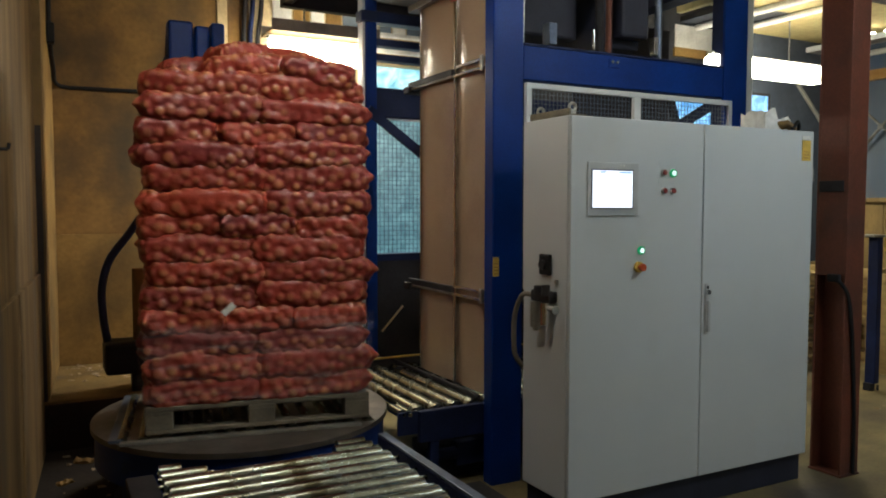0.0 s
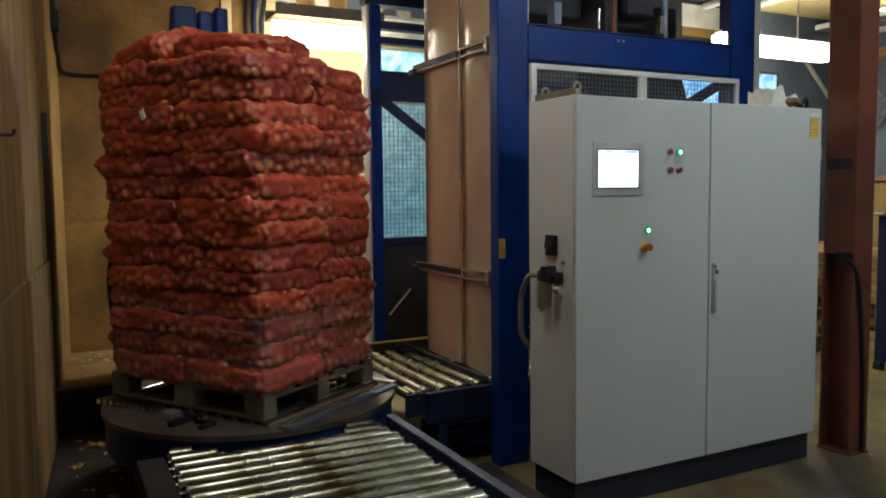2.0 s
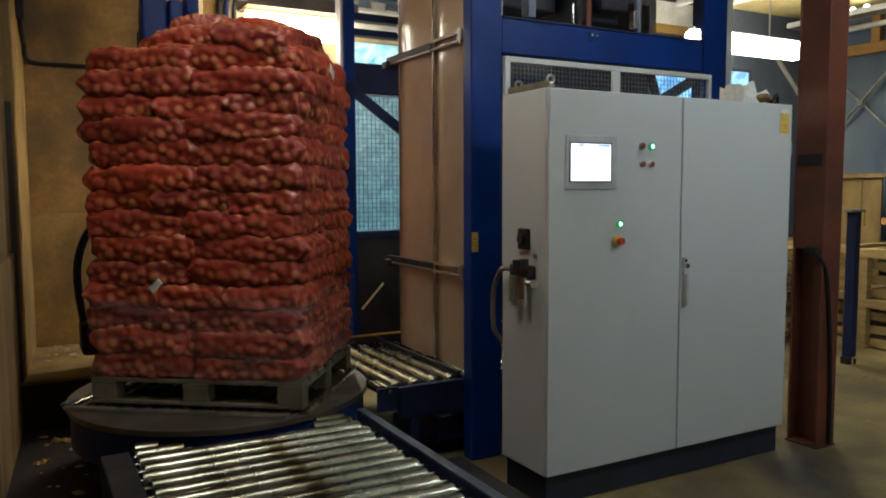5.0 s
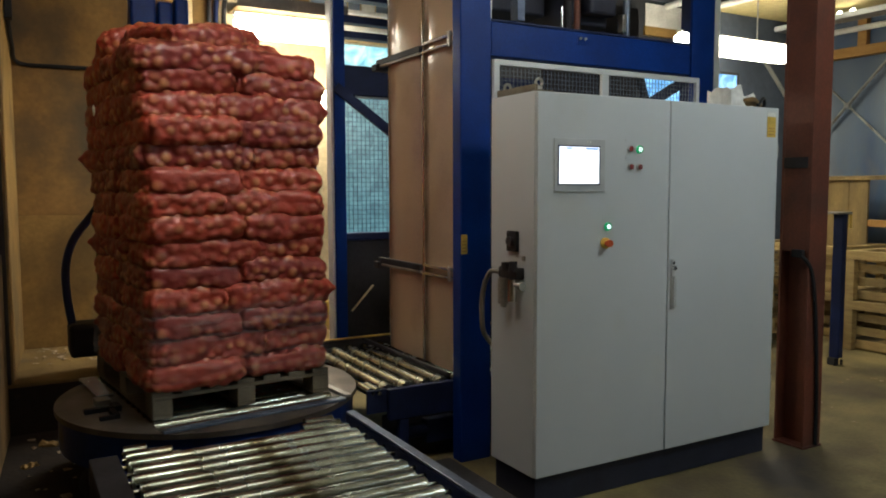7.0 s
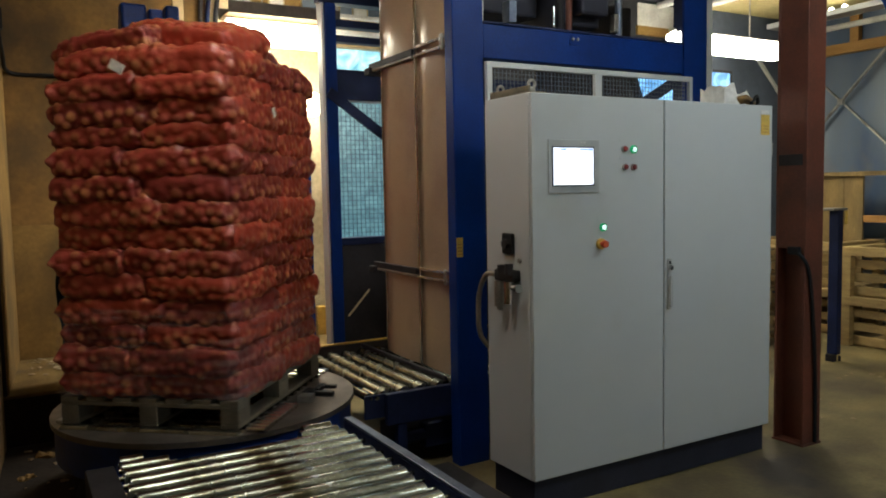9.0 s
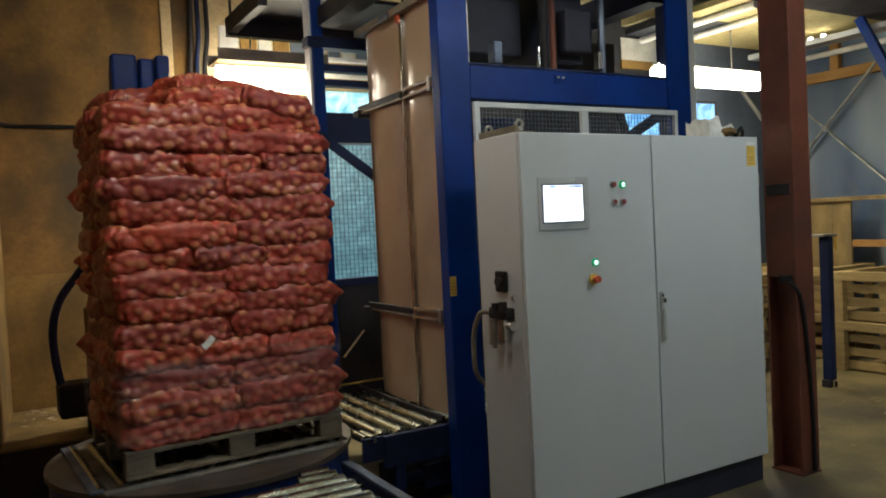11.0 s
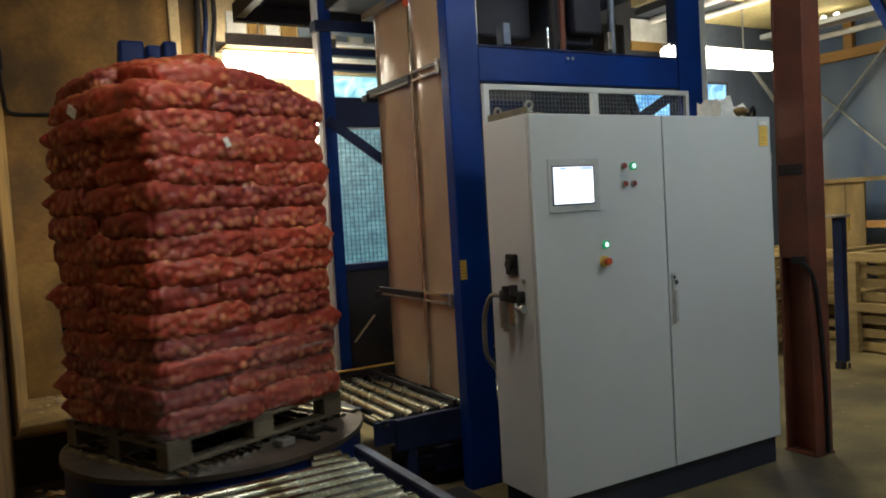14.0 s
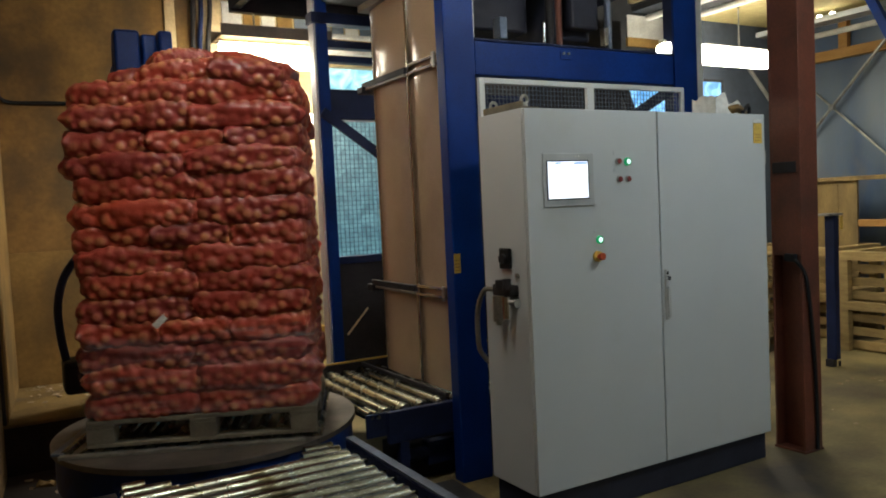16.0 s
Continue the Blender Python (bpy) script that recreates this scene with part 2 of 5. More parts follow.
def sack_material():
    """Red netting drawn over brown onions; the onions show where they press against the net."""
    m = bpy.data.materials.new("red net over onions")
    m.use_nodes = True
    nt = m.node_tree
    b = nt.nodes["Principled BSDF"]
    at = nt.nodes.new("ShaderNodeAttribute")
    at.attribute_name = "onion"
    co = nt.nodes.new("ShaderNodeTexCoord")
    n = nt.nodes.new("ShaderNodeTexNoise")
    n.inputs["Scale"].default_value, n.inputs["Detail"].default_value = 14.0, 4.0
    nt.links.new(co.outputs["Object"], n.inputs["Vector"])
    oi = nt.nodes.new("ShaderNodeObjectInfo")
    onion = nt.nodes.new("ShaderNodeValToRGB")
    onion.color_ramp.elements[0].position, onion.color_ramp.elements[1].position = 0.0, 1.0
    onion.color_ramp.elements[0].color = (0.25, 0.036, 0.020, 1)
    onion.color_ramp.elements[1].color = (0.52, 0.21, 0.075, 1)
    tone = nt.nodes.new("ShaderNodeAttribute")
    tone.attribute_name = "tone"
    nt.links.new(tone.outputs["Fac"], onion.inputs[0])
    net = nt.nodes.new("ShaderNodeValToRGB")
    net.color_ramp.elements[0].color = (0.18, 0.010, 0.008, 1)
    net.color_ramp.elements[1].color = (0.36, 0.036, 0.012, 1)
    nt.links.new(oi.outputs["Random"], net.inputs[0])
    f = nt.nodes.new("ShaderNodeMapRange")
    f.inputs["From Min"].default_value, f.inputs["From Max"].default_value = 0.22, 0.95
    f.inputs["To Max"].default_value = 0.85
    nt.links.new(at.outputs["Fac"], f.inputs["Value"])
    x = nt.nodes.new("ShaderNodeMix")
    x.data_type = "RGBA"
    nt.links.new(f.outputs[0], x.inputs[0])
    nt.links.new(net.outputs[0], x.inputs[6])
    nt.links.new(onion.outputs[0], x.inputs[7])
    nt.links.new(x.outputs[2], b.inputs["Base Color"])
    b.inputs["Roughness"].default_value = 0.62
    b.inputs["Coat Weight"].default_value = 0.5
    b.inputs["Coat Roughness"].default_value = 0.22
    w = nt.nodes.new("ShaderNodeTexNoise")
    w.inputs["Scale"].default_value = 90.0
    nt.links.new(co.outputs["Object"], w.inputs["Vector"])
    bp = nt.nodes.new("ShaderNodeBump")
    bp.inputs["Strength"].default_value, bp.inputs["Distance"].default_value = 0.35, 0.006
    nt.links.new(w.outputs["Fac"], bp.inputs["Height"])
    nt.links.new(bp.outputs[0], b.inputs["Normal"])
    return m


M_SACK = sack_material()


def film_material():
    """Clear stretch film: mostly see-through, with glossy wrinkles."""
    m = bpy.data.materials.new("clear stretch film")
    m.use_nodes = True
    nt = m.node_tree
    out = nt.nodes["Material Output"]
    b = nt.nodes["Principled BSDF"]
    b.inputs["Base Color"].default_value = (0.75, 0.70, 0.72, 1)
    b.inputs["Roughness"].default_value = 0.22
    t = nt.nodes.new("ShaderNodeBsdfTransparent")
    s = nt.nodes.new("ShaderNodeMixShader")
    co = nt.nodes.new("ShaderNodeTexCoord")
    mp = nt.nodes.new("ShaderNodeMapping")
    mp.inputs["Scale"].default_value = (2, 2, 45)
    n = nt.nodes.new("ShaderNodeTexNoise")
    n.inputs["Scale"].default_value = 1.6
    nt.links.new(co.outputs["Object"], mp.inputs[0])
    nt.links.new(mp.outputs[0], n.inputs["Vector"])
    r = nt.nodes.new("ShaderNodeMapRange")
    r.inputs["From Min"].default_value, r.inputs["From Max"].default_value = 0.48, 0.75
    r.inputs["To Min"].default_value, r.inputs["To Max"].default_value = 0.015, 0.22
    nt.links.new(n.outputs["Fac"], r.inputs["Value"])
    nt.links.new(r.outputs[0], s.inputs[0])
    nt.links.new(t.outputs[0], s.inputs[1])
    nt.links.new(b.outputs[0], s.inputs[2])
    nt.links.new(s.outputs[0], out.inputs[0])
    bp = nt.nodes.new("ShaderNodeBump")
    bp.inputs["Strength"].default_value = 0.5
    nt.links.new(n.outputs["Fac"], bp.inputs["Height"])
    nt.links.new(bp.outputs[0], b.inputs["Normal"])
    return m


M_FILM = film_material()


# ---- mesh helpers ----
from mathutils import kdtree


def bx(bm, x0, y0, z0, x1, y1, z1, bevel=0.0, rot=None, about=None):
    """Adds a box, with bevelled edges if asked, turned by rot about a place if asked."""
    vs = bmesh.ops.create_cube(bm, size=1.0)["verts"]
    for v in vs:
        v.co = Vector(((x0 + x1) / 2 + v.co.x * (x1 - x0), (y0 + y1) / 2 + v.co.y * (y1 - y0), (z0 + z1) / 2 + v.co.z * (z1 - z0)))
    if bevel:
        es = list({e for v in vs for e in v.link_edges})
        r = bmesh.ops.bevel(bm, geom=es, offset=bevel, segments=2, affect="EDGES", profile=0.5)
        vs = list({v for f in r["faces"] for v in f.verts} | {v for v in vs if v.is_valid})
    if rot is not None:
        c = Vector(about)
        for v in vs:
            v.co = c + rot @ (v.co - c)
    return bm


def box(x0, y0, z0, x1, y1, z1, bevel=0.004):
    return bx(bmesh.new(), x0, y0, z0, x1, y1, z1, bevel)


def rod(bm, p, q, r, seg=14, r2=None):
    """Adds a round bar from p to q."""
    p, q = Vector(p), Vector(q)
    d = q - p
    m = Matrix.Translation((p + q) / 2) @ d.to_track_quat("Z", "Y").to_matrix().to_4x4()
    bmesh.ops.create_cone(bm, cap_ends=True, segments=seg, radius1=r, radius2=r if r2 is None else r2, depth=d.length, matrix=m)
    return bm


def bar(bm, p, q, w, h):
    """Adds a flat bar from p to q, w wide sideways and h deep."""
    p, q = Vector(p), Vector(q)
    d = q - p
    m = Matrix.Translation((p + q) / 2) @ d.to_track_quat("Z", "Y").to_matrix().to_4x4() @ Matrix.Diagonal((w, h, d.length, 1))
    bmesh.ops.create_cube(bm, size=1.0, matrix=m)
    return bm


def tube(bm, pts, r, seg=10):
    """Adds a pipe along the smoothed line of the points."""
    pts = [Vector(p) for p in pts]
    line = []
    for i in range(len(pts) - 1):
        a, b, c, d = pts[max(i - 1, 0)], pts[i], pts[i + 1], pts[min(i + 2, len(pts) - 1)]
        for k in range(6):
            t = k / 6
            line.append(0.5 * ((2 * b) + (c - a) * t + (2 * a - 5 * b + 4 * c - d) * t * t + (3 * b - a - 3 * c + d) * t ** 3))
    line.append(pts[-1])
    rings = []
    for i, p in enumerate(line):
        d = (line[min(i + 1, len(line) - 1)] - line[max(i - 1, 0)]).normalized()
        u = d.orthogonal().normalized() if not rings else (prev - d * prev.dot(d)).normalized()
        prev = u
        w = d.cross(u)
        rings.append([bm.verts.new(p + r * (math.cos(2 * math.pi * k / seg) * u + math.sin(2 * math.pi * k / seg) * w)) for k in range(seg)])
    for a, b in zip(rings, rings[1:]):
        for k in range(seg):
            bm.faces.new((a[k], a[(k + 1) % seg], b[(k + 1) % seg], b[k]))
    bm.faces.new(rings[0][::-1])
    bm.faces.new(rings[-1])
    return bm


def link(name, bm, material, smooth=False):
    me = bpy.data.meshes.new(name)
    bmesh.ops.recalc_face_normals(bm, faces=bm.faces)
    bm.to_mesh(me)
    bm.free()
    if smooth:
        for p in me.polygons:
            p.use_smooth = True
        me.set_sharp_from_angle(angle=radians(40))
    me.materials.append(material)
    return new(name, me)


def part(name, bm, material, parent, label="", smooth=False):
    """Links a mesh, given in the world's metres, as one object under a thing or a part."""
    off, p = Vector(), parent
    while p:
        off, p = off + p.location, p.parent
    bmesh.ops.translate(bm, verts=bm.verts, vec=-off)
    ob = link(name, bm, material, smooth)
    ob.parent = parent
    if label:
        ob["label"] = label
    return ob


def thing(name, label, category, at=(0, 0, 0), group="", kind=""):
    ob = new(name)
    ob.location = at
    return tagged(ob, label, category, group, kind)


def solid(name, bm, material, label, category, group="", kind="", smooth=False):
    return tagged(link(name, bm, material, smooth), label, category, group, kind)


def structure(name, bm, material, label, category=""):
    return tagged(link(name, bm, material), label, category or name.split("_")[0], kind="structure")


def piece(name, me, parent, m):
    """One more object on a shared mesh, at the pose m in its parent's space."""
    ob = new(name, me)
    ob.parent = parent
    ob.matrix_basis = m
    return ob


def shared(name, bm, material, smooth=False):
    """A mesh for pieces that look alike."""
    me = bpy.data.meshes.new(name)
    bmesh.ops.recalc_face_normals(bm, faces=bm.faces)
    bm.to_mesh(me)
    bm.free()
    if smooth:
        for p in me.polygons:
            p.use_smooth = True
        me.set_sharp_from_angle(angle=radians(40))
    me.materials.append(material)
    return me


# ---- the hall ----
CEIL = 4.25
LEFT, RIGHT, BACK, FRONT = -2.43, 6.7, 4.05, -8.2


def build_hall():
    bm = bmesh.new()
    bmesh.ops.create_grid(bm, x_segments=60, y_segments=60, size=1.0)
    for v in bm.verts:
        v.co.x = (LEFT - 1.2 + RIGHT + 0.4) / 2 + v.co.x * (RIGHT - LEFT + 1.6) / 2
        v.co.y = (FRONT - 0.4 + BACK + 0.4) / 2 + v.co.y * (BACK - FRONT + 0.8) / 2
        v.co.z = 0.004 * noise.noise(v.co * 1.3)
    structure("floor", bm, M_FLOOR, "dusty worn concrete floor with dirt and onion skins", "floor")
    # thin near-black sheet laid over the floor here
    structure("floor_stain", box(-2.80, -2.6, 0.0, -0.76, 2.745, 0.0085, 0.002), M_NEARBLACK, "darker floor sheet under the conveyor and turntable", "floor")
    # turntable's shade on the slab front, put in as a dark strip
    structure("slab_edge", box(LEFT + 0.06, 2.748, 0.0, 0.9, 2.7585, 0.335, 0.002), M_NEARBLACK, "dark strip for the turntable's shade on the slab front", "slab")
    structure("slab", box(LEFT + 0.01, 2.76, 0.0, 0.9, BACK, 0.355, 0.012), M_SLAB, "raised worn concrete slab behind the turntable", "slab")
    # the near side wall of tall sheets, running a little askew, and the boarded corner over the slab
    def askew(x0, y0, z0, x1, y1, z1):
        b = bx(bmesh.new(), x0, y0, z0, x1, y1, z1, 0.003, Matrix.Rotation(radians(-4.1), 3, "Z"), (-2.34, 2.74, 0))
        bmesh.ops.translate(b, verts=b.verts, vec=(-0.045, 0, 0))
        return b

    structure("wall_west", askew(-2.54, FRONT, 0, -2.36, 2.74, CEIL), M_PLY, "side wall of stained plywood sheets", "wall")
    structure("wall_west_2", bx(bmesh.new(), -2.70, 2.79, 0.36, -2.335, BACK, CEIL, 0.004, Matrix.Rotation(radians(-3.9), 3, "Z"), (-2.335, 2.79, 0)), M_BOARD2, "boarded corner wall above the slab", "wall")
    # the gap's shade between the walls, put in as a dark strip
    structure("corner_post", box(-2.60, 2.764, 0.356, -2.348, 2.786, 2.25, 0.003), M_DARK, "dark strip standing in for the shaded gap between the walls", "post")
    w = thing("wall_sheeting", "tall stained plywood sheets fixed along the side wall", "wall sheet", (-2.34, 0, 0), kind="structure")
    for y0, y1, z0, z1, off in ((-3.0, -0.55, 1.26, CEIL, 0.0), (-0.54, 1.0, 1.26, CEIL, 0.004), (1.01, 2.73, 1.26, CEIL, 0.0),
                                (-3.0, -0.2, 0.0, 1.25, 0.014), (-0.19, 1.35, 0.0, 1.25, 0.01), (1.36, 2.7, 0.0, 1.25, 0.016)):
        part("sheet", askew(-2.359, y0, z0, -2.34 + off, y1, z1), M_PLY, w)
    # rear wall with its window openings
    bm = bmesh.new()
    bx(bm, LEFT - 0.2, BACK, 0, -0.62, BACK + 0.2, CEIL)
    structure("wall_north", bm, M_BOARD, "rear wall of brown stained fibreboard", "wall")
    bm = bmesh.new()
    W0, W1 = 0.56, 1.75      # daylit opening behind the machine
    V0, V1 = 4.62, 6.5      # high opening further along
    bx(bm, -0.62, BACK + 0.002, 0, W0, BACK + 0.2, CEIL)
    bx(bm, W0, BACK + 0.002, 0, W1, BACK + 0.2, 0.95)
    bx(bm, W0, BACK + 0.002, 3.12, W1, BACK + 0.2, CEIL)
    structure("wall_north_2", bm, M_PLASTER, "cream plastered rear wall with a window opening", "wall")
    # this stretch's near-black colour stands for the unlit hall behind the machine
    bm = bmesh.new()
    bx(bm, W1, BACK + 0.002, 0, V0, BACK + 0.2, CEIL)
    bx(bm, V0, BACK + 0.002, 0, V1, BACK + 0.2, 2.70)
    bx(bm, V0, BACK + 0.002, 3.3, V1, BACK + 0.2, CEIL)
    bx(bm, V1, BACK + 0.002, 0, RIGHT + 0.2, BACK + 0.2, CEIL)
    structure("wall_north_3", bm, M_DARKWALL2, "rear wall with high window, unlit hall put into near-black colour", "wall")
    structure("wall_north_4", box(5.0, 3.28, 0, RIGHT - 0.001, 3.42, CEIL - 0.17, 0), M_DARKWALL, "dark sheeted partition before the rear wall", "wall")
    structure("soffit_2", box(3.95, 2.45, 3.741, 4.95, 3.279, 3.80, 0.003), M_DARKWALL2, "darker part of the lowered ceiling", "ceiling")
    structure("soffit", bx(box(3.95, 1.751, 3.74, RIGHT - 0.001, 2.449, 3.80, 0.003), 4.951, 2.4495, 3.74, RIGHT - 0.001, 3.279, 3.80), M_SOFFIT, "lowered pale yellow ceiling over the far bay", "ceiling")
    structure("ceiling_beam", box(3.95, 1.20, 3.73, RIGHT - 0.001, 1.75, CEIL - 0.161, 0.004), M_DARK, "dark boxed beam under the ceiling", "beam")
    win = thing("window_3", "small window with blue plastic sheeting in the partition", "window", (5.1, 3.27, 2.8), kind="structure")
    part("sheeting", box(5.03, 3.268, 2.58, 5.37, 3.276, 3.02, 0), G_BLUEWIN, win)
    part("window_frame", bx(bx(bmesh.new(), 5.371, 3.262, 2.56, 5.40, 3.279, 3.05), 5.03, 3.262, 3.0205, 5.3705, 3.279, 3.05), M_DARK, win)
    win = thing("window_1", "large opening covered with teal plastic sheeting, daylight behind", "window", (W0, BACK + 0.1, 0.95), kind="structure")
    part("sheeting", box(W0, BACK + 0.10, 0.95, W1, BACK + 0.11, 2.62, 0), G_TEAL, win)
    part("bright_pane", box(W0, BACK + 0.10, 2.66, W1, BACK + 0.11, 3.12, 0), G_SKYBLUE, win)
    part("transom", box(W0, BACK + 0.06, 2.61, W1, BACK + 0.14, 2.67, 0.004), M_DARK, win)
    win = thing("window_2", "high strip window with blue plastic sheeting", "window", (V0, BACK + 0.1, 2.70), kind="structure")
    part("sheeting", box(V0, BACK + 0.10, 2.70, V1, BACK + 0.11, 3.3, 0), G_BLUEWIN, win)
    part("mullion", box((V0 + V1) / 2 - 0.03, BACK + 0.06, 2.70, (V0 + V1) / 2 + 0.03, BACK + 0.14, 3.3, 0.004), M_DARK, win)
    structure("outer_wall", box(LEFT - 0.2, BACK + 0.5, 0, RIGHT + 0.2, BACK + 0.6, CEIL, 0), M_PLASTER, "plain outer wall closing the place", "wall")
    # boards on the rear wall
    b = thing("wall_boards", "brown and tan fibreboard sheets lining the rear wall", "wall board", (-2.2, BACK, 0.36), kind="structure")
    part("board", box(-2.249, BACK - 0.012, 0.357, -1.10, BACK - 0.001, 1.466, 0.002), M_BOARD2, b, "pale tan lower fibreboard")
    part("board", box(-2.249, BACK - 0.009, 1.468, -1.55, BACK - 0.001, 2.70, 0.002), M_BOARD, b)
    part("board", box(-1.545, BACK - 0.010, 1.468, -0.80, BACK - 0.001, 2.70, 0.002), M_BOARD, b)
    part("board", box(-2.249, BACK - 0.010, 2.703, -0.92, BACK - 0.001, CEIL, 0.002), M_BOARD, b)
    part("corner_strip", box(-0.91, BACK - 0.03, 0.36, -0.82, BACK - 0.001, CEIL, 0.006), M_PLASTER, b, "pale plastered corner strip")
    # east wall of plastic sheeting between the rails
    structure("wall_east_sheet", box(RIGHT, FRONT, 0, RIGHT + 0.2, BACK + 0.2, CEIL, 0), M_TARP, "grey-blue plastic sheeting wall", "wall")
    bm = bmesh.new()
    # door opening made up to hold the added front light
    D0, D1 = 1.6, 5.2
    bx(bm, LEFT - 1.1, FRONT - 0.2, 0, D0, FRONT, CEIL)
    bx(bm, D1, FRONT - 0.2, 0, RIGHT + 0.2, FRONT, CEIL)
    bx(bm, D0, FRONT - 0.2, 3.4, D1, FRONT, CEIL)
    structure("wall_south", bm, M_PLASTER, "plain unseen wall with a door opening added for front light", "wall")
    bm = bmesh.new()
    bx(bm, LEFT - 1.1, FRONT - 0.2, CEIL, RIGHT + 0.2, BACK + 0.6, CEIL + 0.15)
    for k in range(7):
        x = -1.6 + k * 1.25
        bx(bm, x, FRONT, CEIL - 0.16, x + 0.08, BACK, CEIL + 0.01)
    structure("ceiling", bm, M_CEIL, "pale insulated ceiling with purlins", "ceiling")


build_hall()


def build_pipe(name, pts, r, material, label, category="pipe", hangers=()):
    p = thing(name, label, category, pts[0])
    part("pipe", tube(bmesh.new(), pts, r), material, p, smooth=True)
    for x, y, z in hangers:
        part("hanger", rod(bmesh.new(), (x, y, z), (x, y, CEIL), 0.006, 8), M_ZINC, p)
    return p


ps = thing("pale_sheet", "pale grey translucent sheet fixed high on the rear wall", "sheet", (5.1, BACK, 3.5))
part("sheet", box(4.62, BACK - 0.012, 3.675, 5.38, BACK, 3.95, 0.003), M_WHITE, ps)
part("batten", box(4.60, BACK - 0.03, 3.56, 5.50, BACK, 3.67, 0.004), M_BOARD2, ps)
# cable that drops down the corner, then runs along the rear wall
t_cable = thing("wall_cable", "black cable clipped along the boarded wall with a junction box", "cable", (-2.2, 3.9, 2.7))
part("cable", tube(bmesh.new(), [(-2.272, 3.45, 4.2), (-2.272, 3.45, 3.3), (-2.268, 3.46, 2.98), (-2.245, 3.75, 2.80), (-2.20, 4.02, 2.70),
                                 (-1.9, 4.025, 2.69), (-1.2, 4.025, 2.70), (-0.95, 4.025, 2.70)], 0.017), M_BLACK, t_cable, smooth=True)
part("junction_box", box(-2.289, 3.40, 2.93, -2.235, 3.50, 3.08, 0.006), M_BLACK, t_cable)
solid("wall_hook", rod(rod(bmesh.new(), (-2.56, 0.45, 1.935), (-2.475, 0.45, 1.935), 0.007), (-2.475, 0.45, 1.935), (-2.47, 0.45, 1.96), 0.007),
      M_DARK, "small dark steel hook in the plywood wall", "hook")


# ---- lamps ----
def tube_lamp(name, x0, x1, y, z, label, chain_at, lit=G_TUBE, top=CEIL):
    ob = thing(name, label, "lamp", ((x0 + x1) / 2, y, z), group="tube lamps")
    part("diffuser", box(x0, y - 0.10, z, x1, y + 0.10, z + 0.17, 0.03), lit, ob, "bright warm lit diffuser")
    part("housing", box(x0 - 0.02, y - 0.035, z + 0.172, x1 + 0.02, y + 0.035, z + 0.20, 0.006), M_WHITE, ob)
    for x in chain_at:
        part("hanger", rod(bmesh.new(), (x, y, z + 0.2), (x, y, top), 0.008, 8), M_ZINC, ob)
    return ob


tube_lamp("tube_lamp", 3.60, 5.25, 2.5, 3.05, "long warm lit tube lamp hanging from the ceiling on chains", (4.05, 4.75), G_TUBE_HALL, 3.741)
tube_lamp("tube_lamp", -0.60, 0.30, 3.40, 2.955, "warm lit tube lamp hung before the rear wall", (-0.3, 0.2), G_TUBE_HALL)
tube_lamp("tube_lamp", 0.85, 2.35, -1.9, 3.58, "long warm lit tube lamp over the walkway", (1.05, 2.15))
# unseen fitting, added to go with the stack's extra light
tube_lamp("tube_lamp", -1.95, -0.45, -0.3, 3.78, "unseen tube lamp added over the turntable to brighten the stack", (-1.75, -0.65))
tray = thing("cable_tray", "grey steel cable tray above the rear lamp", "cable tray", (0.3, 3.4, 3.165))
part("tray_base", box(-0.63, 3.24, 3.165, 0.34, 3.56, 3.18, 0.003), M_BOARD, tray)
part("tray_side", box(-0.63, 3.23, 3.165, 0.34, 3.2395, 3.265, 0.003), M_HOSE, tray)
part("tray_side", box(-0.63, 3.5605, 3.165, 0.34, 3.575, 3.265, 0.003), M_HOSE, tray)
ob = thing("bulkhead_lamp", "small lit round lamp on the blue post before the rear wall", "lamp", (0.24, 3.70, 2.3))
bm = bmesh.new()
bmesh.ops.create_uvsphere(bm, u_segments=20, v_segments=12, radius=0.11, matrix=Matrix.Translation((0.19, 3.60, 2.49)))
part("globe", bm, G_BULB, ob, "glowing glass globe", smooth=True)
part("base", rod(bmesh.new(), (0.19, 3.75, 2.49), (0.19, 3.68, 2.49), 0.07), M_WHITE, ob)
part("bracket", bar(bmesh.new(), (0.14, 3.72, 2.27), (0.19, 3.72, 2.49), 0.03, 0.012), M_ZINC, ob)
# pale trunking and boards high over the rear lamp, lit from below
for z in (3.163, 3.312):
    tr = thing("trunking", "white cable trunking under the platform, lit by the rear lamp", "trunking", (0.4, 3.68, z), group="cable trunking")
    part("trunk", box(0.40, 3.66, z, 1.75, 3.72, z + 0.036, 0.004), M_WHITE, tr)
    part("end_bracket", box(0.40, 3.721, z - 0.004, 0.44, BACK, z + 0.012, 0.002), M_ZINC, tr)
    part("end_bracket", box(1.70, 3.721, z - 0.004, 1.74, BACK, z + 0.012, 0.002), M_ZINC, tr)
hb = thing("high_boards", "pale grey and tan boards lining the wall above the platform", "wall board", (0.3, BACK, 3.4), kind="structure")
for k, (x0, x1, mm) in enumerate(((-0.40, -0.22, M_WHITE), (-0.20, -0.05, M_BOARD2), (-0.03, 0.10, M_WHITE), (0.12, 0.27, M_BOARD2), (0.29, 0.46, M_TARP), (0.52, 0.66, M_WHITE), (0.68, 0.80, M_TARP), (0.82, 0.96, M_WHITE), (0.98, 1.12, M_TARP))):
    part("board", box(x0, BACK - 0.02, 3.42, x1, BACK - 0.001, 3.66 + 0.02 * (k % 2), 0.003), mm, hb)


# ---- electrical cabinet ----
CW, CD, CZ0, CZ1 = 1.838, 0.42, 0.167, 2.167


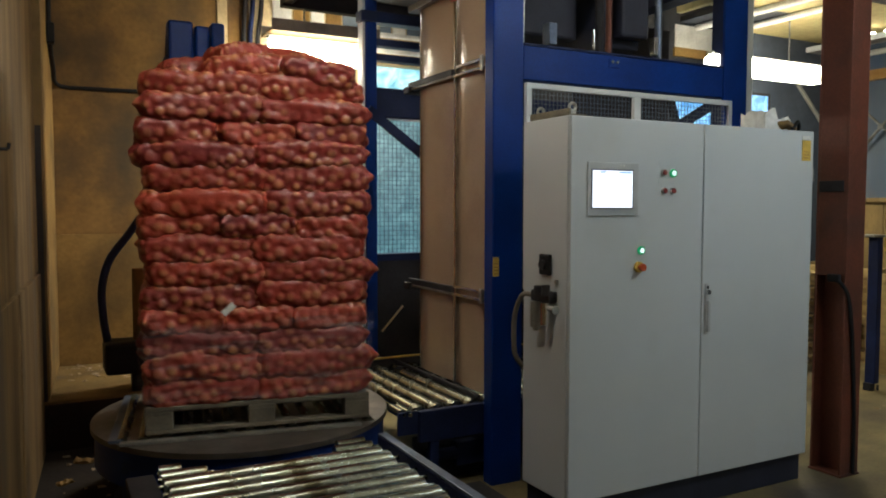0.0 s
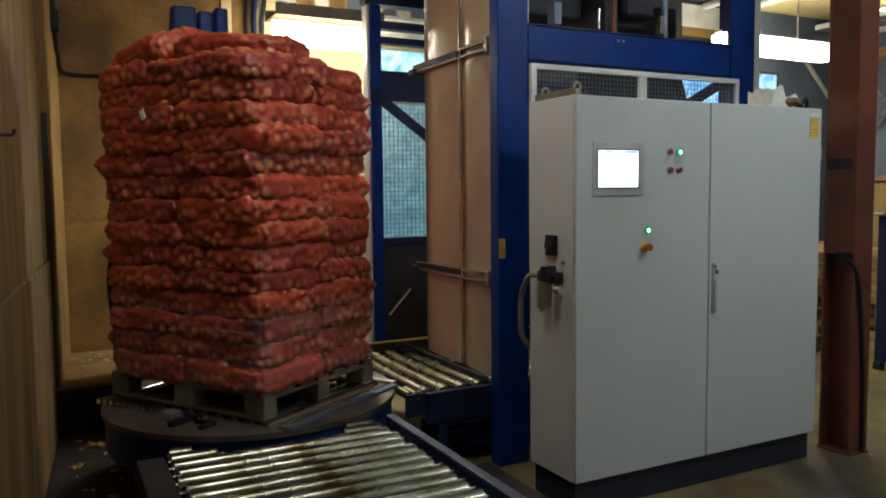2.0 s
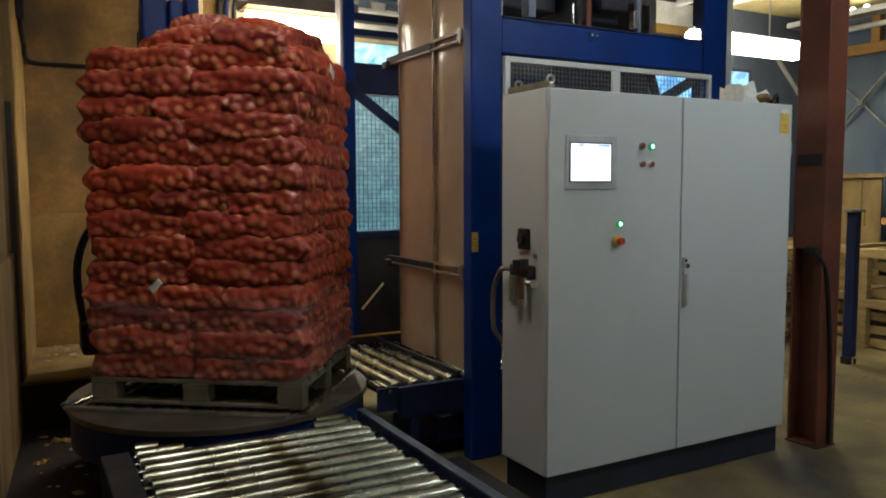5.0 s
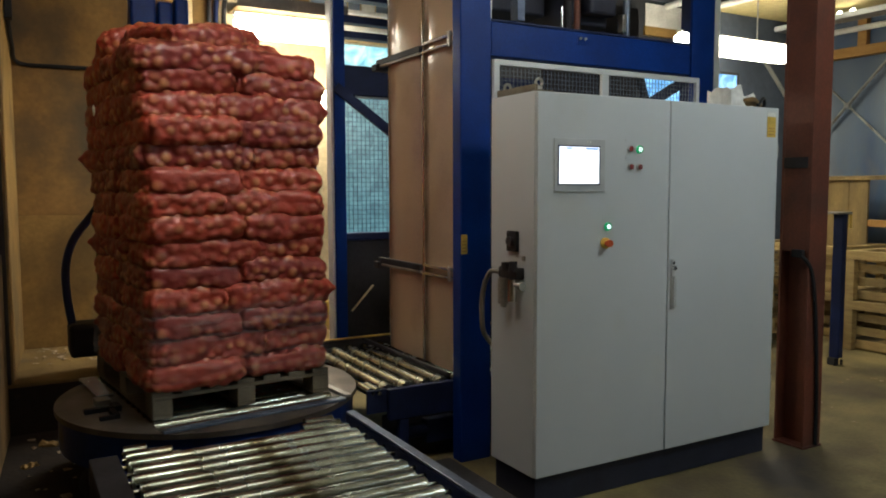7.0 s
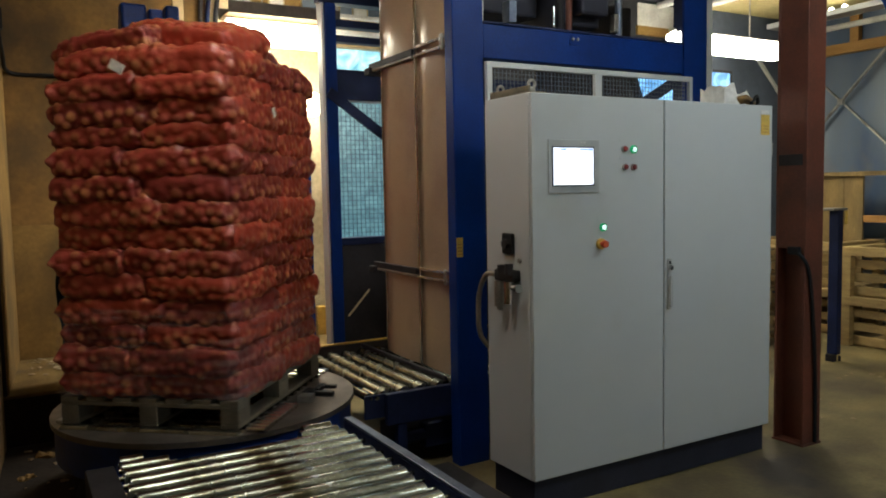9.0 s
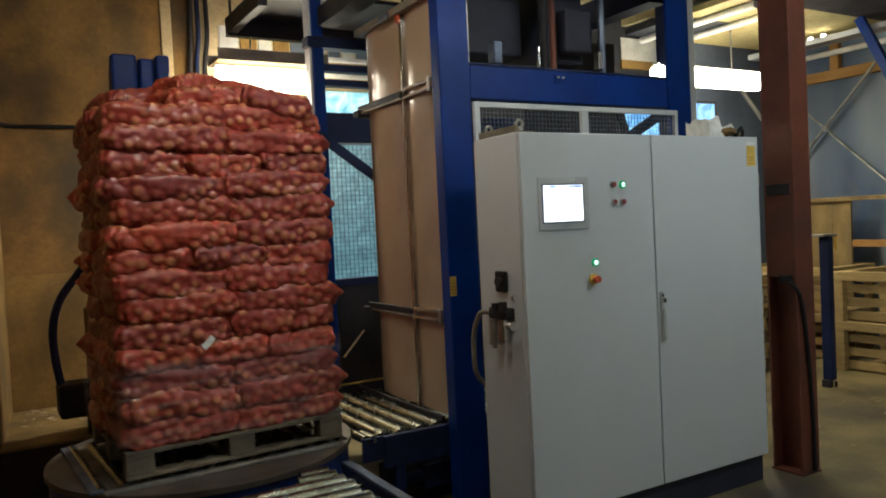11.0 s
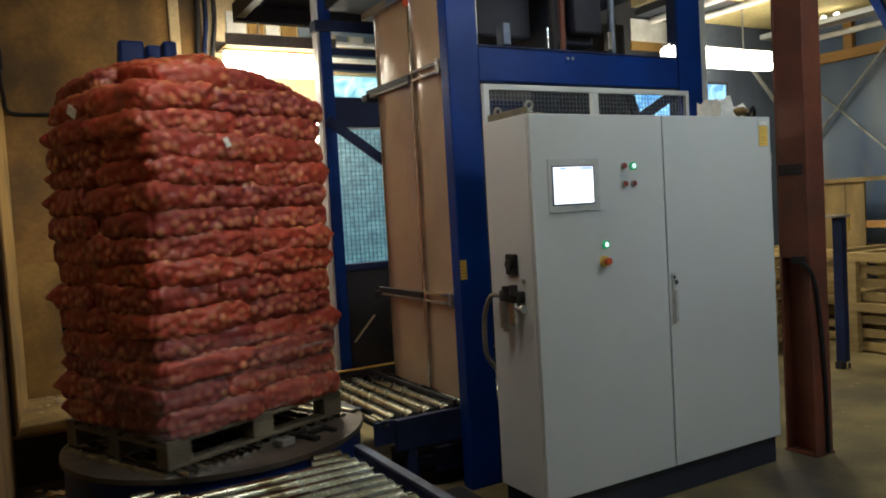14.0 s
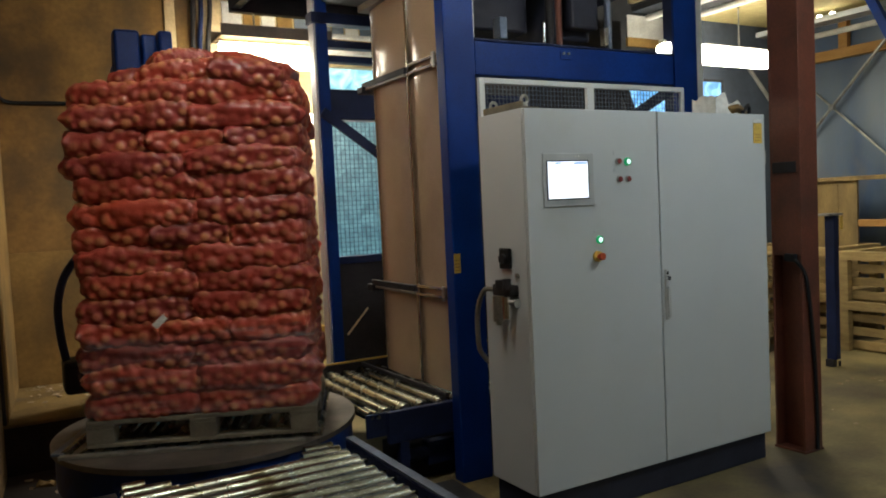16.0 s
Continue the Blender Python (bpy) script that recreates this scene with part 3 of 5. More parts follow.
def build_cabinet():
    c = thing("electrical_cabinet", "light grey steel two-door electrical control cabinet on a dark plinth", "cabinet", (CW / 2, CD / 2, 0))
    part("plinth", box(0.02, 0.03, 0.0, CW - 0.02, CD - 0.02, CZ0, 0.004), M_PLINTH, c, "dark painted plinth")
    part("body", box(0.0, 0.024, CZ0 + 0.001, CW, CD, CZ1, 0.006), M_CAB, c)
    mid = 0.918
    d1 = part("door", box(0.003, 0.0, CZ0 + 0.004, mid - 0.004, 0.022, CZ1 - 0.003, 0.005), M_CAB, c)
    d2 = part("door", box(mid + 0.004, 0.0, CZ0 + 0.004, CW - 0.003, 0.022, CZ1 - 0.003, 0.005), M_CAB, c)
    # swing handle in the seam
    h = part("handle", box(mid + 0.018, -0.012, 0.985, mid + 0.048, -0.0005, 1.275, 0.008), M_BEZEL, d2, "pale grey swing handle")
    part("handle_lever", box(mid + 0.022, -0.03, 1.0, mid + 0.044, -0.013, 1.18, 0.006), M_BEZEL, d2, "pale grey lever")
    part("lock", rod(bmesh.new(), (mid + 0.033, -0.028, 1.225), (mid + 0.033, -0.012, 1.225), 0.013), M_CHROME, d2, smooth=True)
    part("lock_shade", box(mid + 0.026, -0.016, 1.245, mid + 0.041, -0.0125, 1.262, 0.002), M_BLACK, d2)
    for z in (0.45, 1.17, 1.9):
        part("hinge", rod(bmesh.new(), (CW + 0.006, 0.012, z - 0.04), (CW + 0.006, 0.012, z + 0.04), 0.008), M_ZINC, d2)
    # operator panel with its screen
    sx0, sx1, sz0, sz1 = 0.130, 0.392, 1.701, 1.891
    p = part("operator_panel", box(sx0 - 0.028, -0.008, sz0 - 0.042, sx1 + 0.046, -0.001, sz1 + 0.042, 0.002), M_BEZEL, d1, "grey touch panel bezel")
    s = part("screen", box(sx0, -0.0125, sz0, sx1, -0.0095, sz1, 0), G_SCREEN, d1, "bright white lit screen")
    part("screen_rim", box(sx0 - 0.006, -0.0115, sz0 - 0.006, sx1 + 0.006, -0.0082, sz1 + 0.006, 0), M_BLUE_DK, d1)
    part("screen_bar", box(sx0 + 0.045, -0.0135, sz1 - 0.014, sx0 + 0.085, -0.0126, sz1 - 0.004, 0), G_BAR, d1)
    part("screen_bar", box(sx0 + 0.17, -0.0135, sz1 - 0.014, sx1 - 0.006, -0.0126, sz1 - 0.004, 0), G_BAR, d1)
    for k in (0.0, 0.02):
        part("indicator", rod(bmesh.new(), (sx0 + 0.185 + k, -0.011, sz1 + 0.026), (sx0 + 0.185 + k, -0.0082, sz1 + 0.026), 0.005), M_WHITE, d1)

    def button(x, z, lens, lit):
        ring = part("button_ring", rod(bmesh.new(), (x, -0.012, z), (x, -0.0005, z), 0.022 if lit else 0.018, 24), M_GREY if not lit else G_GREEN, d1, smooth=True)
        if lit:
            part("lens_rim", rod(bmesh.new(), (x, -0.0135, z), (x, -0.0122, z), 0.0165, 24), M_BLACK, d1, smooth=True)
        rr = 0.0125 if lit else 0.013
        part("button", rod(bmesh.new(), (x, -0.019 if not lit else -0.016, z), (x, -0.0125, z), rr, 24, rr + 0.0015), lens, d1, smooth=True)

    button(0.616, 1.889, M_RED, False)
    button(0.683, 1.887, G_GREEN_C, True)
    button(0.620, 1.792, M_RED, False)
    button(0.683, 1.792, M_RED, False)
    part("legend_plate", box(0.585, -0.003, 1.832, 0.715, -0.0008, 1.848, 0), M_CAB, d1)
    part("legend_plate", box(0.585, -0.003, 1.928, 0.715, -0.0008, 1.944, 0), M_CAB, d1)
    button(0.465, 1.473, G_GREEN_C, True)
    part("legend_plate", box(0.43, -0.003, 1.512, 0.50, -0.0008, 1.528, 0), M_CAB, d1)
    # emergency stop on its yellow collar
    part("stop_collar", rod(bmesh.new(), (0.448, -0.014, 1.385), (0.448, -0.0005, 1.385), 0.029, 28), M_YELLOW, d1, "yellow collar", smooth=True)
    b = rod(bmesh.new(), (0.448, -0.034, 1.385), (0.448, -0.0145, 1.385), 0.013, 20)
    rod(b, (0.448, -0.048, 1.385), (0.448, -0.032, 1.385), 0.0185, 24, 0.0205)
    part("emergency_stop", b, M_ORANGE, d1, "red mushroom emergency stop", smooth=True)
    # sticker in the top corner of the far door, with unreadable lines
    part("sticker", box(1.728, -0.003, 1.985, 1.806, -0.0008, 2.108, 0), M_YELLOW, d2, "yellow warning sticker")
    part("sticker_head", box(1.728, -0.003, 2.112, 1.806, -0.0008, 2.135, 0), M_WHITE, d2)
    for k in range(3):
        part("sticker_line", box(1.738, -0.0042, 2.0 + k * 0.018, 1.795, -0.0031, 2.005 + k * 0.018, 0), M_TIMBER, d2)
    # side socket, air regulator and hose
    part("side_switch", box(-0.022, 0.150, 1.345, -0.0005, 0.245, 1.455, 0.008), M_BLACK, c, "black side switch")
    part("side_switch_knob", rod(bmesh.new(), (-0.04, 0.197, 1.40), (-0.0225, 0.197, 1.40), 0.026), M_DARK, c, smooth=True)
    part("socket", rod(bmesh.new(), (-0.012, 0.105, 1.315), (-0.0005, 0.105, 1.315), 0.012), M_ZINC, c)
    b = box(-0.055, 0.10, 1.205, -0.0005, 0.27, 1.265, 0.008)
    rod(b, (-0.055, 0.13, 1.245), (-0.055, 0.13, 1.30), 0.022)
    rod(b, (-0.05, 0.20, 1.25), (-0.05, 0.20, 1.29), 0.026)
    part("air_regulator", b, M_DARK, c, "dark grimy air regulator", smooth=True)
    b = rod(bmesh.new(), (-0.05, 0.225, 1.07), (-0.05, 0.225, 1.205), 0.030)
    rod(b, (-0.05, 0.225, 1.05), (-0.05, 0.225, 1.07), 0.016)
    part("filter_bowl", b, M_ZINC, c, "clear metal filter bowl", smooth=True)
    b = rod(bmesh.new(), (-0.05, 0.145, 1.09), (-0.05, 0.145, 1.205), 0.024)
    part("filter_bowl", b, M_CHROME, c, smooth=True)
    b = rod(bmesh.new(), (-0.06, 0.10, 1.18), (-0.06, 0.04, 1.18), 0.014)
    rod(b, (-0.06, 0.055, 1.18), (-0.06, 0.035, 1.18), 0.022)
    part("air_tap", b, M_ZINC, c, smooth=True)
    part("air_hose", tube(bmesh.new(), [(-0.045, 0.27, 1.235), (-0.06, 0.34, 1.225), (-0.06, 0.41, 1.12), (-0.055, 0.43, 0.98), (-0.04, 0.435, 0.88), (0.03, 0.455, 0.80)], 0.014),
         M_HOSE, c, "grey air hose", smooth=True)
    part("side_cover", box(CW + 0.001, 0.10, 1.66, CW + 0.05, 0.34, 2.10, 0.01), M_GREY, c, "grey box on the far side")
    part("cable_duct", box(0.10, 0.425, 0.2, 1.5, 0.46, 2.12, 0.004), M_DARK, c)
    return c


build_cabinet()
# what lies on top of the cabinet
bm = bmesh.new()
bmesh.ops.create_grid(bm, x_segments=8, y_segments=6, size=0.115)
for v in bm.verts:
    v.co = Vector((1.645 + v.co.x, 0.20 + v.co.y * 0.8, CZ1 + 0.062 + 0.05 * noise.noise(v.co * 14) + 0.055 * (1 if v.co.x < 0 else 0.2)))
r = bmesh.ops.extrude_face_region(bm, geom=bm.faces[:])
for v in r["geom"]:
    if isinstance(v, bmesh.types.BMVert):
        v.co.z = CZ1 + 0.002
solid("crumpled_paper", bm, M_PAPER, "crumpled pale paper lying on top of the grey cabinet", "paper")
b = thing("rag", "tan crumpled rag lying on top of the cabinet", "rag", (1.71, 0.10, CZ1))
bm = bmesh.new()
bmesh.ops.create_icosphere(bm, subdivisions=3, radius=0.06, matrix=Matrix.Translation((1.71, 0.10, CZ1 + 0.035)) @ Matrix.Diagonal((1.2, 0.9, 0.45, 1)))
for v in bm.verts:
    v.co += Vector((0, 0, 1)) * 0.03 * noise.noise(v.co * 17)
    v.co.z = max(v.co.z, CZ1 + 0.001)
part("cloth", bm, M_PLY, b, smooth=True)
bm = tube(bmesh.new(), [(1.70, 0.05, CZ1 + 0.012), (1.75, 0.06, CZ1 + 0.05), (1.78, 0.07, CZ1 + 0.06), (1.81, 0.09, CZ1 + 0.02), (1.79, 0.12, CZ1 + 0.012)], 0.011)
solid("cable_coil", bm, M_BLACK, "short dark cable end curled on the cabinet top", "cable", smooth=True)
def ring(bm, at, radius, thick, seg=18):
    """Adds an upright ring, its hole facing -y."""
    pts = [Vector(at) + radius * Vector((math.cos(2 * math.pi * k / seg), 0, math.sin(2 * math.pi * k / seg))) for k in range(seg + 1)]
    return tube(bm, pts, thick, 8)


bracket = thing("lifting_bar", "dusty steel lifting bar with two eyes on the cabinet's top edge", "lifting bar", (0.08, 0.22, CZ1))
part("bar", bx(box(0.015, 0.04, CZ1 + 0.001, 0.13, 0.39, CZ1 + 0.010, 0.003), 0.015, 0.04, CZ1 + 0.0105, 0.03, 0.39, CZ1 + 0.038, 0.003), M_WOOD_GREY, bracket, "dusty angle bar")
for x, y in ((0.07, 0.085), (0.055, 0.345)):
    eye = part("eye", ring(bmesh.new(), (x, y, CZ1 + 0.050), 0.020, 0.008), M_ZINC, bracket, "zinc lifting eye", smooth=True)
    part("collar", rod(bmesh.new(), (x, y, CZ1 + 0.0102), (x, y, CZ1 + 0.026), 0.020, 16), M_ZINC, eye, smooth=True)


# ---- palletising machine ----
def mesh_panel(x0, x1, y, z0, z1, pitch, r, parent, material):
    """Welded wire mesh as thin bars."""
    b = bmesh.new()
    n = int((x1 - x0) / pitch)
    for k in range(1, n + 1):
        x = x0 + (x1 - x0) * k / (n + 1)
        bx(b, x - r, y - r, z0, x + r, y + r, z1)
    n = int((z1 - z0) / pitch)
    for k in range(1, n + 1):
        z = z0 + (z1 - z0) * k / (n + 1)
        bx(b, x0, y - r * 0.8 + 0.002, z - r, x1, y + r * 0.8 + 0.002, z + r)
    part("wire_mesh", b, material, parent)


YF, YB = 0.80, 2.35


def bowed(x, y0, y1, z0, z1, depth=0.016, n=14):
    """A pan-shaped sheet panel facing -x, its face bowed between folded edges."""
    b = bmesh.new()
    line = []
    for k in range(n + 1):
        u = k / n
        line.append((x - depth * (1 - abs(2 * u - 1) ** 3.0) + 0.004, y0 + (y1 - y0) * u))
    line += [(x + 0.03, y1), (x + 0.03, y0)]
    lo = [b.verts.new((px, py, z0)) for px, py in line]
    hi = [b.verts.new((px, py, z1)) for px, py in line]
    for k in range(len(line)):
        j = (k + 1) % len(line)
        b.faces.new((lo[k], lo[j], hi[j], hi[k]))
    b.faces.new(lo[::-1])
    b.faces.new(hi)
    return b


def build_machine():
    m = thing("palletising_machine", "tall blue painted steel palletising machine frame with cream panels", "machine", (1.1, 1.6, 0))
    # columns
    part("column", box(0.03, YF, 0, 0.245, YF + 0.10, CEIL - 0.2, 0.008), M_BLUE, m)
    part("column", bx(bx(bmesh.new(), 1.935, YF, 0, 2.16, YF + 0.02, CEIL - 0.2), 2.14, YF + 0.0205, 0, 2.159, YF + 0.16, CEIL - 0.2), M_BLUE, m)
    part("edge_strip", box(2.163, YF + 0.004, 0, 2.225, YF + 0.05, CEIL - 0.3, 0.004), M_CAB, m, "pale edge strip")
    part("column", box(-0.15, YB, 0, -0.062, YB + 0.14, CEIL - 0.2, 0.006), M_BLUE, m)
    part("edge_strip", box(-0.170, YB + 0.02, 0.35, -0.1505, YB + 0.12, CEIL - 0.3, 0.003), M_CAB, m, "pale edge strip")
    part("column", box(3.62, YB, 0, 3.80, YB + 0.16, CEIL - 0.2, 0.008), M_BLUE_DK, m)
    # beams over the opening
    fb = part("front_beam", box(0.246, YF + 0.006, 2.475, 1.929, YF + 0.12, 2.68, 0.006), M_BLUE, m)
    part("top_beam", box(0.246, YF + 0.006, 3.28, 1.929, YF + 0.12, 3.55, 0.006), M_BLUE, m)
    part("beam_lip", box(0.246, YF + 0.0, 2.681, 1.929, YF + 0.03, 2.694, 0.002), M_BLUE_DK, fb)
    part("bolt_plate", box(0.90, YF - 0.002, 2.60, 0.99, YF + 0.005, 2.655, 0.002), M_BLUE, fb)
    for x in (0.925, 0.965):
        part("bolt", rod(bmesh.new(), (x, YF - 0.012, 2.637), (x, YF - 0.002, 2.637), 0.009, 8), M_ZINC, fb)
    part("frame_edge", box(0.246, YF + 0.02, 2.695, 0.262, YF + 0.1, 3.279, 0.002), M_ZINC, m)
    # white framed wire guard behind the cabinet
    g = part("guard_frame", bx(bx(bx(bx(bmesh.new(), 0.248, YF - 0.03, 1.2, 0.285, YF - 0.002, 2.452), 0.286, YF - 0.03, 2.42, 1.985, YF - 0.002, 2.452), 1.09, YF - 0.03, 1.2, 1.145, YF - 0.002, 2.419),
                               1.957, YF - 0.03, 1.2, 1.985, YF - 0.002, 2.419), M_CAB, m, "white guard frame")
    mesh_panel(0.286, 1.089, YF - 0.012, 1.9, 2.419, 0.029, 0.0014, g, M_RAIL)
    mesh_panel(1.146, 1.956, YF - 0.012, 1.9, 2.419, 0.029, 0.0014, g, M_RAIL)
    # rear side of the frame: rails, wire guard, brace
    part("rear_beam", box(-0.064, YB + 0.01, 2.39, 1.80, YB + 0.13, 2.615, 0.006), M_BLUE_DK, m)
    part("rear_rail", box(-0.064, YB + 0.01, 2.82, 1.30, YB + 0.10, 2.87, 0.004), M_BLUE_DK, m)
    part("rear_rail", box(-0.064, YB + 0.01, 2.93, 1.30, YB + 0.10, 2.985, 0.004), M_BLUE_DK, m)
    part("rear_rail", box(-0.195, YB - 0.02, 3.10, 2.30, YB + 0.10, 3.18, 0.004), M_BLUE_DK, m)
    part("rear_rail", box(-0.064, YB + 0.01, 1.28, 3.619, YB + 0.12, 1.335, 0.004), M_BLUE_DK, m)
    part("rear_plate", box(-0.064, YB + 0.03, 0.5, 3.619, YB + 0.05, 1.279, 0.002), M_DARK, m, "dark lower plate")
    # dark sheet added to keep the lamplit rear wall from showing through
    part("rear_screen", box(1.81, YB + 0.03, 2.30, 2.93, YB + 0.05, 3.36, 0.003), M_DARK, m, "dark sheet added behind the lifting head to darken the opening")
    part("screen_edge", bar(bmesh.new(), (2.90, YB + 0.02, 2.85), (3.10, YB + 0.02, 2.30), 0.02, 0.09), M_DARK, m)
    part("mesh_top", box(-0.064, YB + 0.03, 2.372, 0.6, YB + 0.05, 2.389, 0.002), M_CAB, m)
    mesh_panel(-0.06, 0.62, YB + 0.04, 1.336, 2.37, 0.036, 0.002, m, M_RAIL)
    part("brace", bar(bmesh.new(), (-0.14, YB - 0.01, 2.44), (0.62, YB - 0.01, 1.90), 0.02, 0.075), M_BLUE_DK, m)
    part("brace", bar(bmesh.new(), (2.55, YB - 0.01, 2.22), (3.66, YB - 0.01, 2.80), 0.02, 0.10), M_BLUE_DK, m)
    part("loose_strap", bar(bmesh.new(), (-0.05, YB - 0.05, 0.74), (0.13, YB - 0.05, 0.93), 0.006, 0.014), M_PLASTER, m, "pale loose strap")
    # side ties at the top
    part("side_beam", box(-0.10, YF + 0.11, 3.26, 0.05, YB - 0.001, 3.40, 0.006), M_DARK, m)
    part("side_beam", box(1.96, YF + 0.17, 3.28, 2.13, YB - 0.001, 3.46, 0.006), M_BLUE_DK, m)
    # lifting head inside
    part("lift_head", box(0.42, 1.2, 2.85, 0.95, 2.0, 3.25, 0.02), M_PLINTH, m)
    part("lift_head", box(1.10, 1.1, 2.80, 1.42, 2.0, 3.45, 0.02), M_PLINTH, m)
    part("lift_motor", box(1.16, 0.98, 2.86, 1.40, 1.09, 3.16, 0.02), M_PLINTH, m)
    part("actuator", box(0.54, 0.95, 2.74, 0.60, 1.03, 2.88, 0.006), M_RAIL, m)
    part("guide_rod", rod(bmesh.new(), (0.98, 1.0, 2.6), (0.98, 1.0, 4.0), 0.028), M_DARK, m, smooth=True)
    part("guide_rod", rod(bmesh.new(), (1.06, 1.0, 2.6), (1.06, 1.0, 4.0), 0.022), M_RUST, m, smooth=True)
    part("guide_rod", rod(bmesh.new(), (0.90, 0.96, 2.74), (0.90, 0.96, 2.87), 0.011), M_CHROME, m, smooth=True)
    part("guide_rod", rod(bmesh.new(), (1.50, 1.0, 2.6), (1.50, 1.0, 3.25), 0.024), M_RAIL, m, smooth=True)
    part("valve", box(1.44, 0.97, 2.76, 1.475, 1.02, 2.88, 0.004), M_ZINC, m)
    # cream side panels in their steel edging
    XP = 0.08
    tops = 3.10
    for y0, y1 in ((1.352, 1.862), (0.905, 1.318)):
        part("side_panel", bowed(XP, y0, y1, 0.53, tops), M_PANEL, m, "cream bowed side panel", smooth=True)
    part("panel_post", box(XP - 0.022, 1.319, 0.52, XP + 0.02, 1.351, tops, 0.008), M_CHROME, m)
    part("panel_edge", box(XP - 0.012, 1.863, 0.52, XP + 0.03, 1.876, tops, 0.003), M_CHROME, m)
    part("panel_edge", box(XP - 0.016, 0.9005, 0.52, XP - 0.002, 0.917, tops, 0.003), M_CHROME, m)
    for z in (2.545, 1.115):
        part("panel_rail", box(XP - 0.036, 0.905, z, XP - 0.004, 1.318, z + 0.018, 0.005), M_CHROME, m)
        part("panel_rail", box(XP - 0.036, 0.905, z + 0.052, XP - 0.004, 1.318, z + 0.07, 0.003), M_CHROME, m)
        part("panel_rail", box(XP - 0.036, 1.352, z, XP - 0.004, 2.02, z + 0.018, 0.005), M_HOSE, m)
        part("panel_rail", box(XP - 0.036, 1.352, z + 0.019, XP - 0.004, 2.02, z + 0.06, 0.003), M_DARK, m)
        part("panel_clamp", box(XP - 0.05, 0.93, z - 0.012, XP - 0.0362, 0.965, z + 0.082, 0.004), M_ZINC, m)
        part("panel_clamp", box(XP - 0.06, 1.96, z - 0.02, XP + 0.1, 2.05, z + 0.03, 0.006), M_DARK, m)
    part("top_rail", box(XP - 0.05, 0.9, tops + 0.001, XP + 0.06, 1.99, tops + 0.05, 0.004), M_HOSE, m)
    # thin dark sheet added over the floor between cabinet and conveyor
    part("base_skid", box(-0.74, -0.45, 0.0, -0.02, YF + 0.05, 0.03, 0.004), M_DARK, m, "thin dark sheet added over the floor")
    part("blue_tag", box(XP - 0.066, 1.42, tops - 0.01, XP - 0.0505, 1.56, tops + 0.035, 0.003), M_RAIL, m)
    part("red_tag", box(XP - 0.04, 1.31, tops - 0.06, XP - 0.0225, 1.36, tops - 0.002, 0.003), M_ORANGE, m)
    yl = part("yellow_label", box(0.0315, YF - 0.0025, 1.285, 0.075, YF - 0.0005, 1.402, 0), M_YELLOW, m, "yellow warning label")
    for k in range(4):
        part("label_line", box(0.037, YF - 0.004, 1.298 + k * 0.020, 0.07, YF - 0.0026, 1.304 + k * 0.020, 0), M_TIMBER, yl)
    return m


build_machine()


# ---- conveyors ----
RZ = 0.50          # top of the rollers


def build_near_conveyor():
    x0, x1 = -1.97, -0.80
    c = thing("roller_conveyor", "blue framed conveyor with worn steel rollers beside the turntable", "conveyor", (-1.375, -1.0, 0))
    part("side_rail", box(x0 - 0.09, -2.9, RZ - 0.20, x0 + 0.03, 0.50, RZ - 0.005, 0.006), M_DARK, c)
    part("side_rail", box(x1 - 0.02, -2.9, RZ - 0.20, x1 + 0.03, 0.56, RZ + 0.0, 0.006), M_BLUE_DK, c)
    part("wear_strip", box(x1 - 0.018, -2.9, RZ + 0.0005, x1 + 0.03, 0.56, RZ + 0.012, 0.003), M_RAIL, c, "worn blue-grey rail top")
    for x in (x0 + 0.005, x1 + 0.005):
        for y in (0.2, -1.2, -2.6):
            part("leg", box(x - 0.03, y - 0.03, 0.012, x + 0.03, y + 0.03, RZ - 0.201, 0.004), M_BLUE_DK, c)
            part("foot", box(x - 0.06, y - 0.06, 0, x + 0.06, y + 0.06, 0.0115, 0.003), M_DARK, c)
    part("chain_cover", box(x1 - 0.14, -2.85, RZ - 0.19, x1 - 0.0205, 0.30, RZ - 0.10, 0.006), M_BLUE_DK, c)
    part("cross_tie", box(x0 + 0.031, 0.08, RZ - 0.19, x1 - 0.021, 0.12, RZ - 0.11, 0.004), M_BLUE_DK, c)
    r = 0.038
    full = shared("roller", rod(rod(bmesh.new(), (x0 + 0.058, 0, 0), (x1 - 0.075, 0, 0), r, 20), (x0 + 0.031, 0, 0), (x1 - 0.021, 0, 0), 0.012, 10), M_STEEL, True)
    stub = shared("roller_stub", rod(rod(bmesh.new(), (0, 0, 0), (0.20, 0, 0), r, 20), (-0.015, 0, 0), (0.235, 0, 0), 0.012, 10), M_STEEL, True)
    base = Vector(c.location)
    y = 0.395
    k = 0
    while y > -2.85:
        jig = 0.012 * math.sin(k * 2.3)
        piece("roller", full, c, Matrix.Translation(Vector((jig, y, RZ - r)) - base))
        y -= 0.104
        k += 1
    for yy in (0.497,):
        piece("roller", stub, c, Matrix.Translation(Vector((x0 + 0.062, yy, RZ - r)) - base))
        piece("roller", stub, c, Matrix.Translation(Vector((x1 - 0.28, yy, RZ - r)) - base))
    piece("roller", stub, c, Matrix.Translation(Vector((x0 + 0.062, 0.585, RZ - r)) - base) @ Matrix.Diagonal((0.5, 1, 1, 1)))
    piece("roller", stub, c, Matrix.Translation(Vector((x1 - 0.24, 0.575, RZ - r)) - base) @ Matrix.Diagonal((0.75, 1, 1, 1)))
    return c


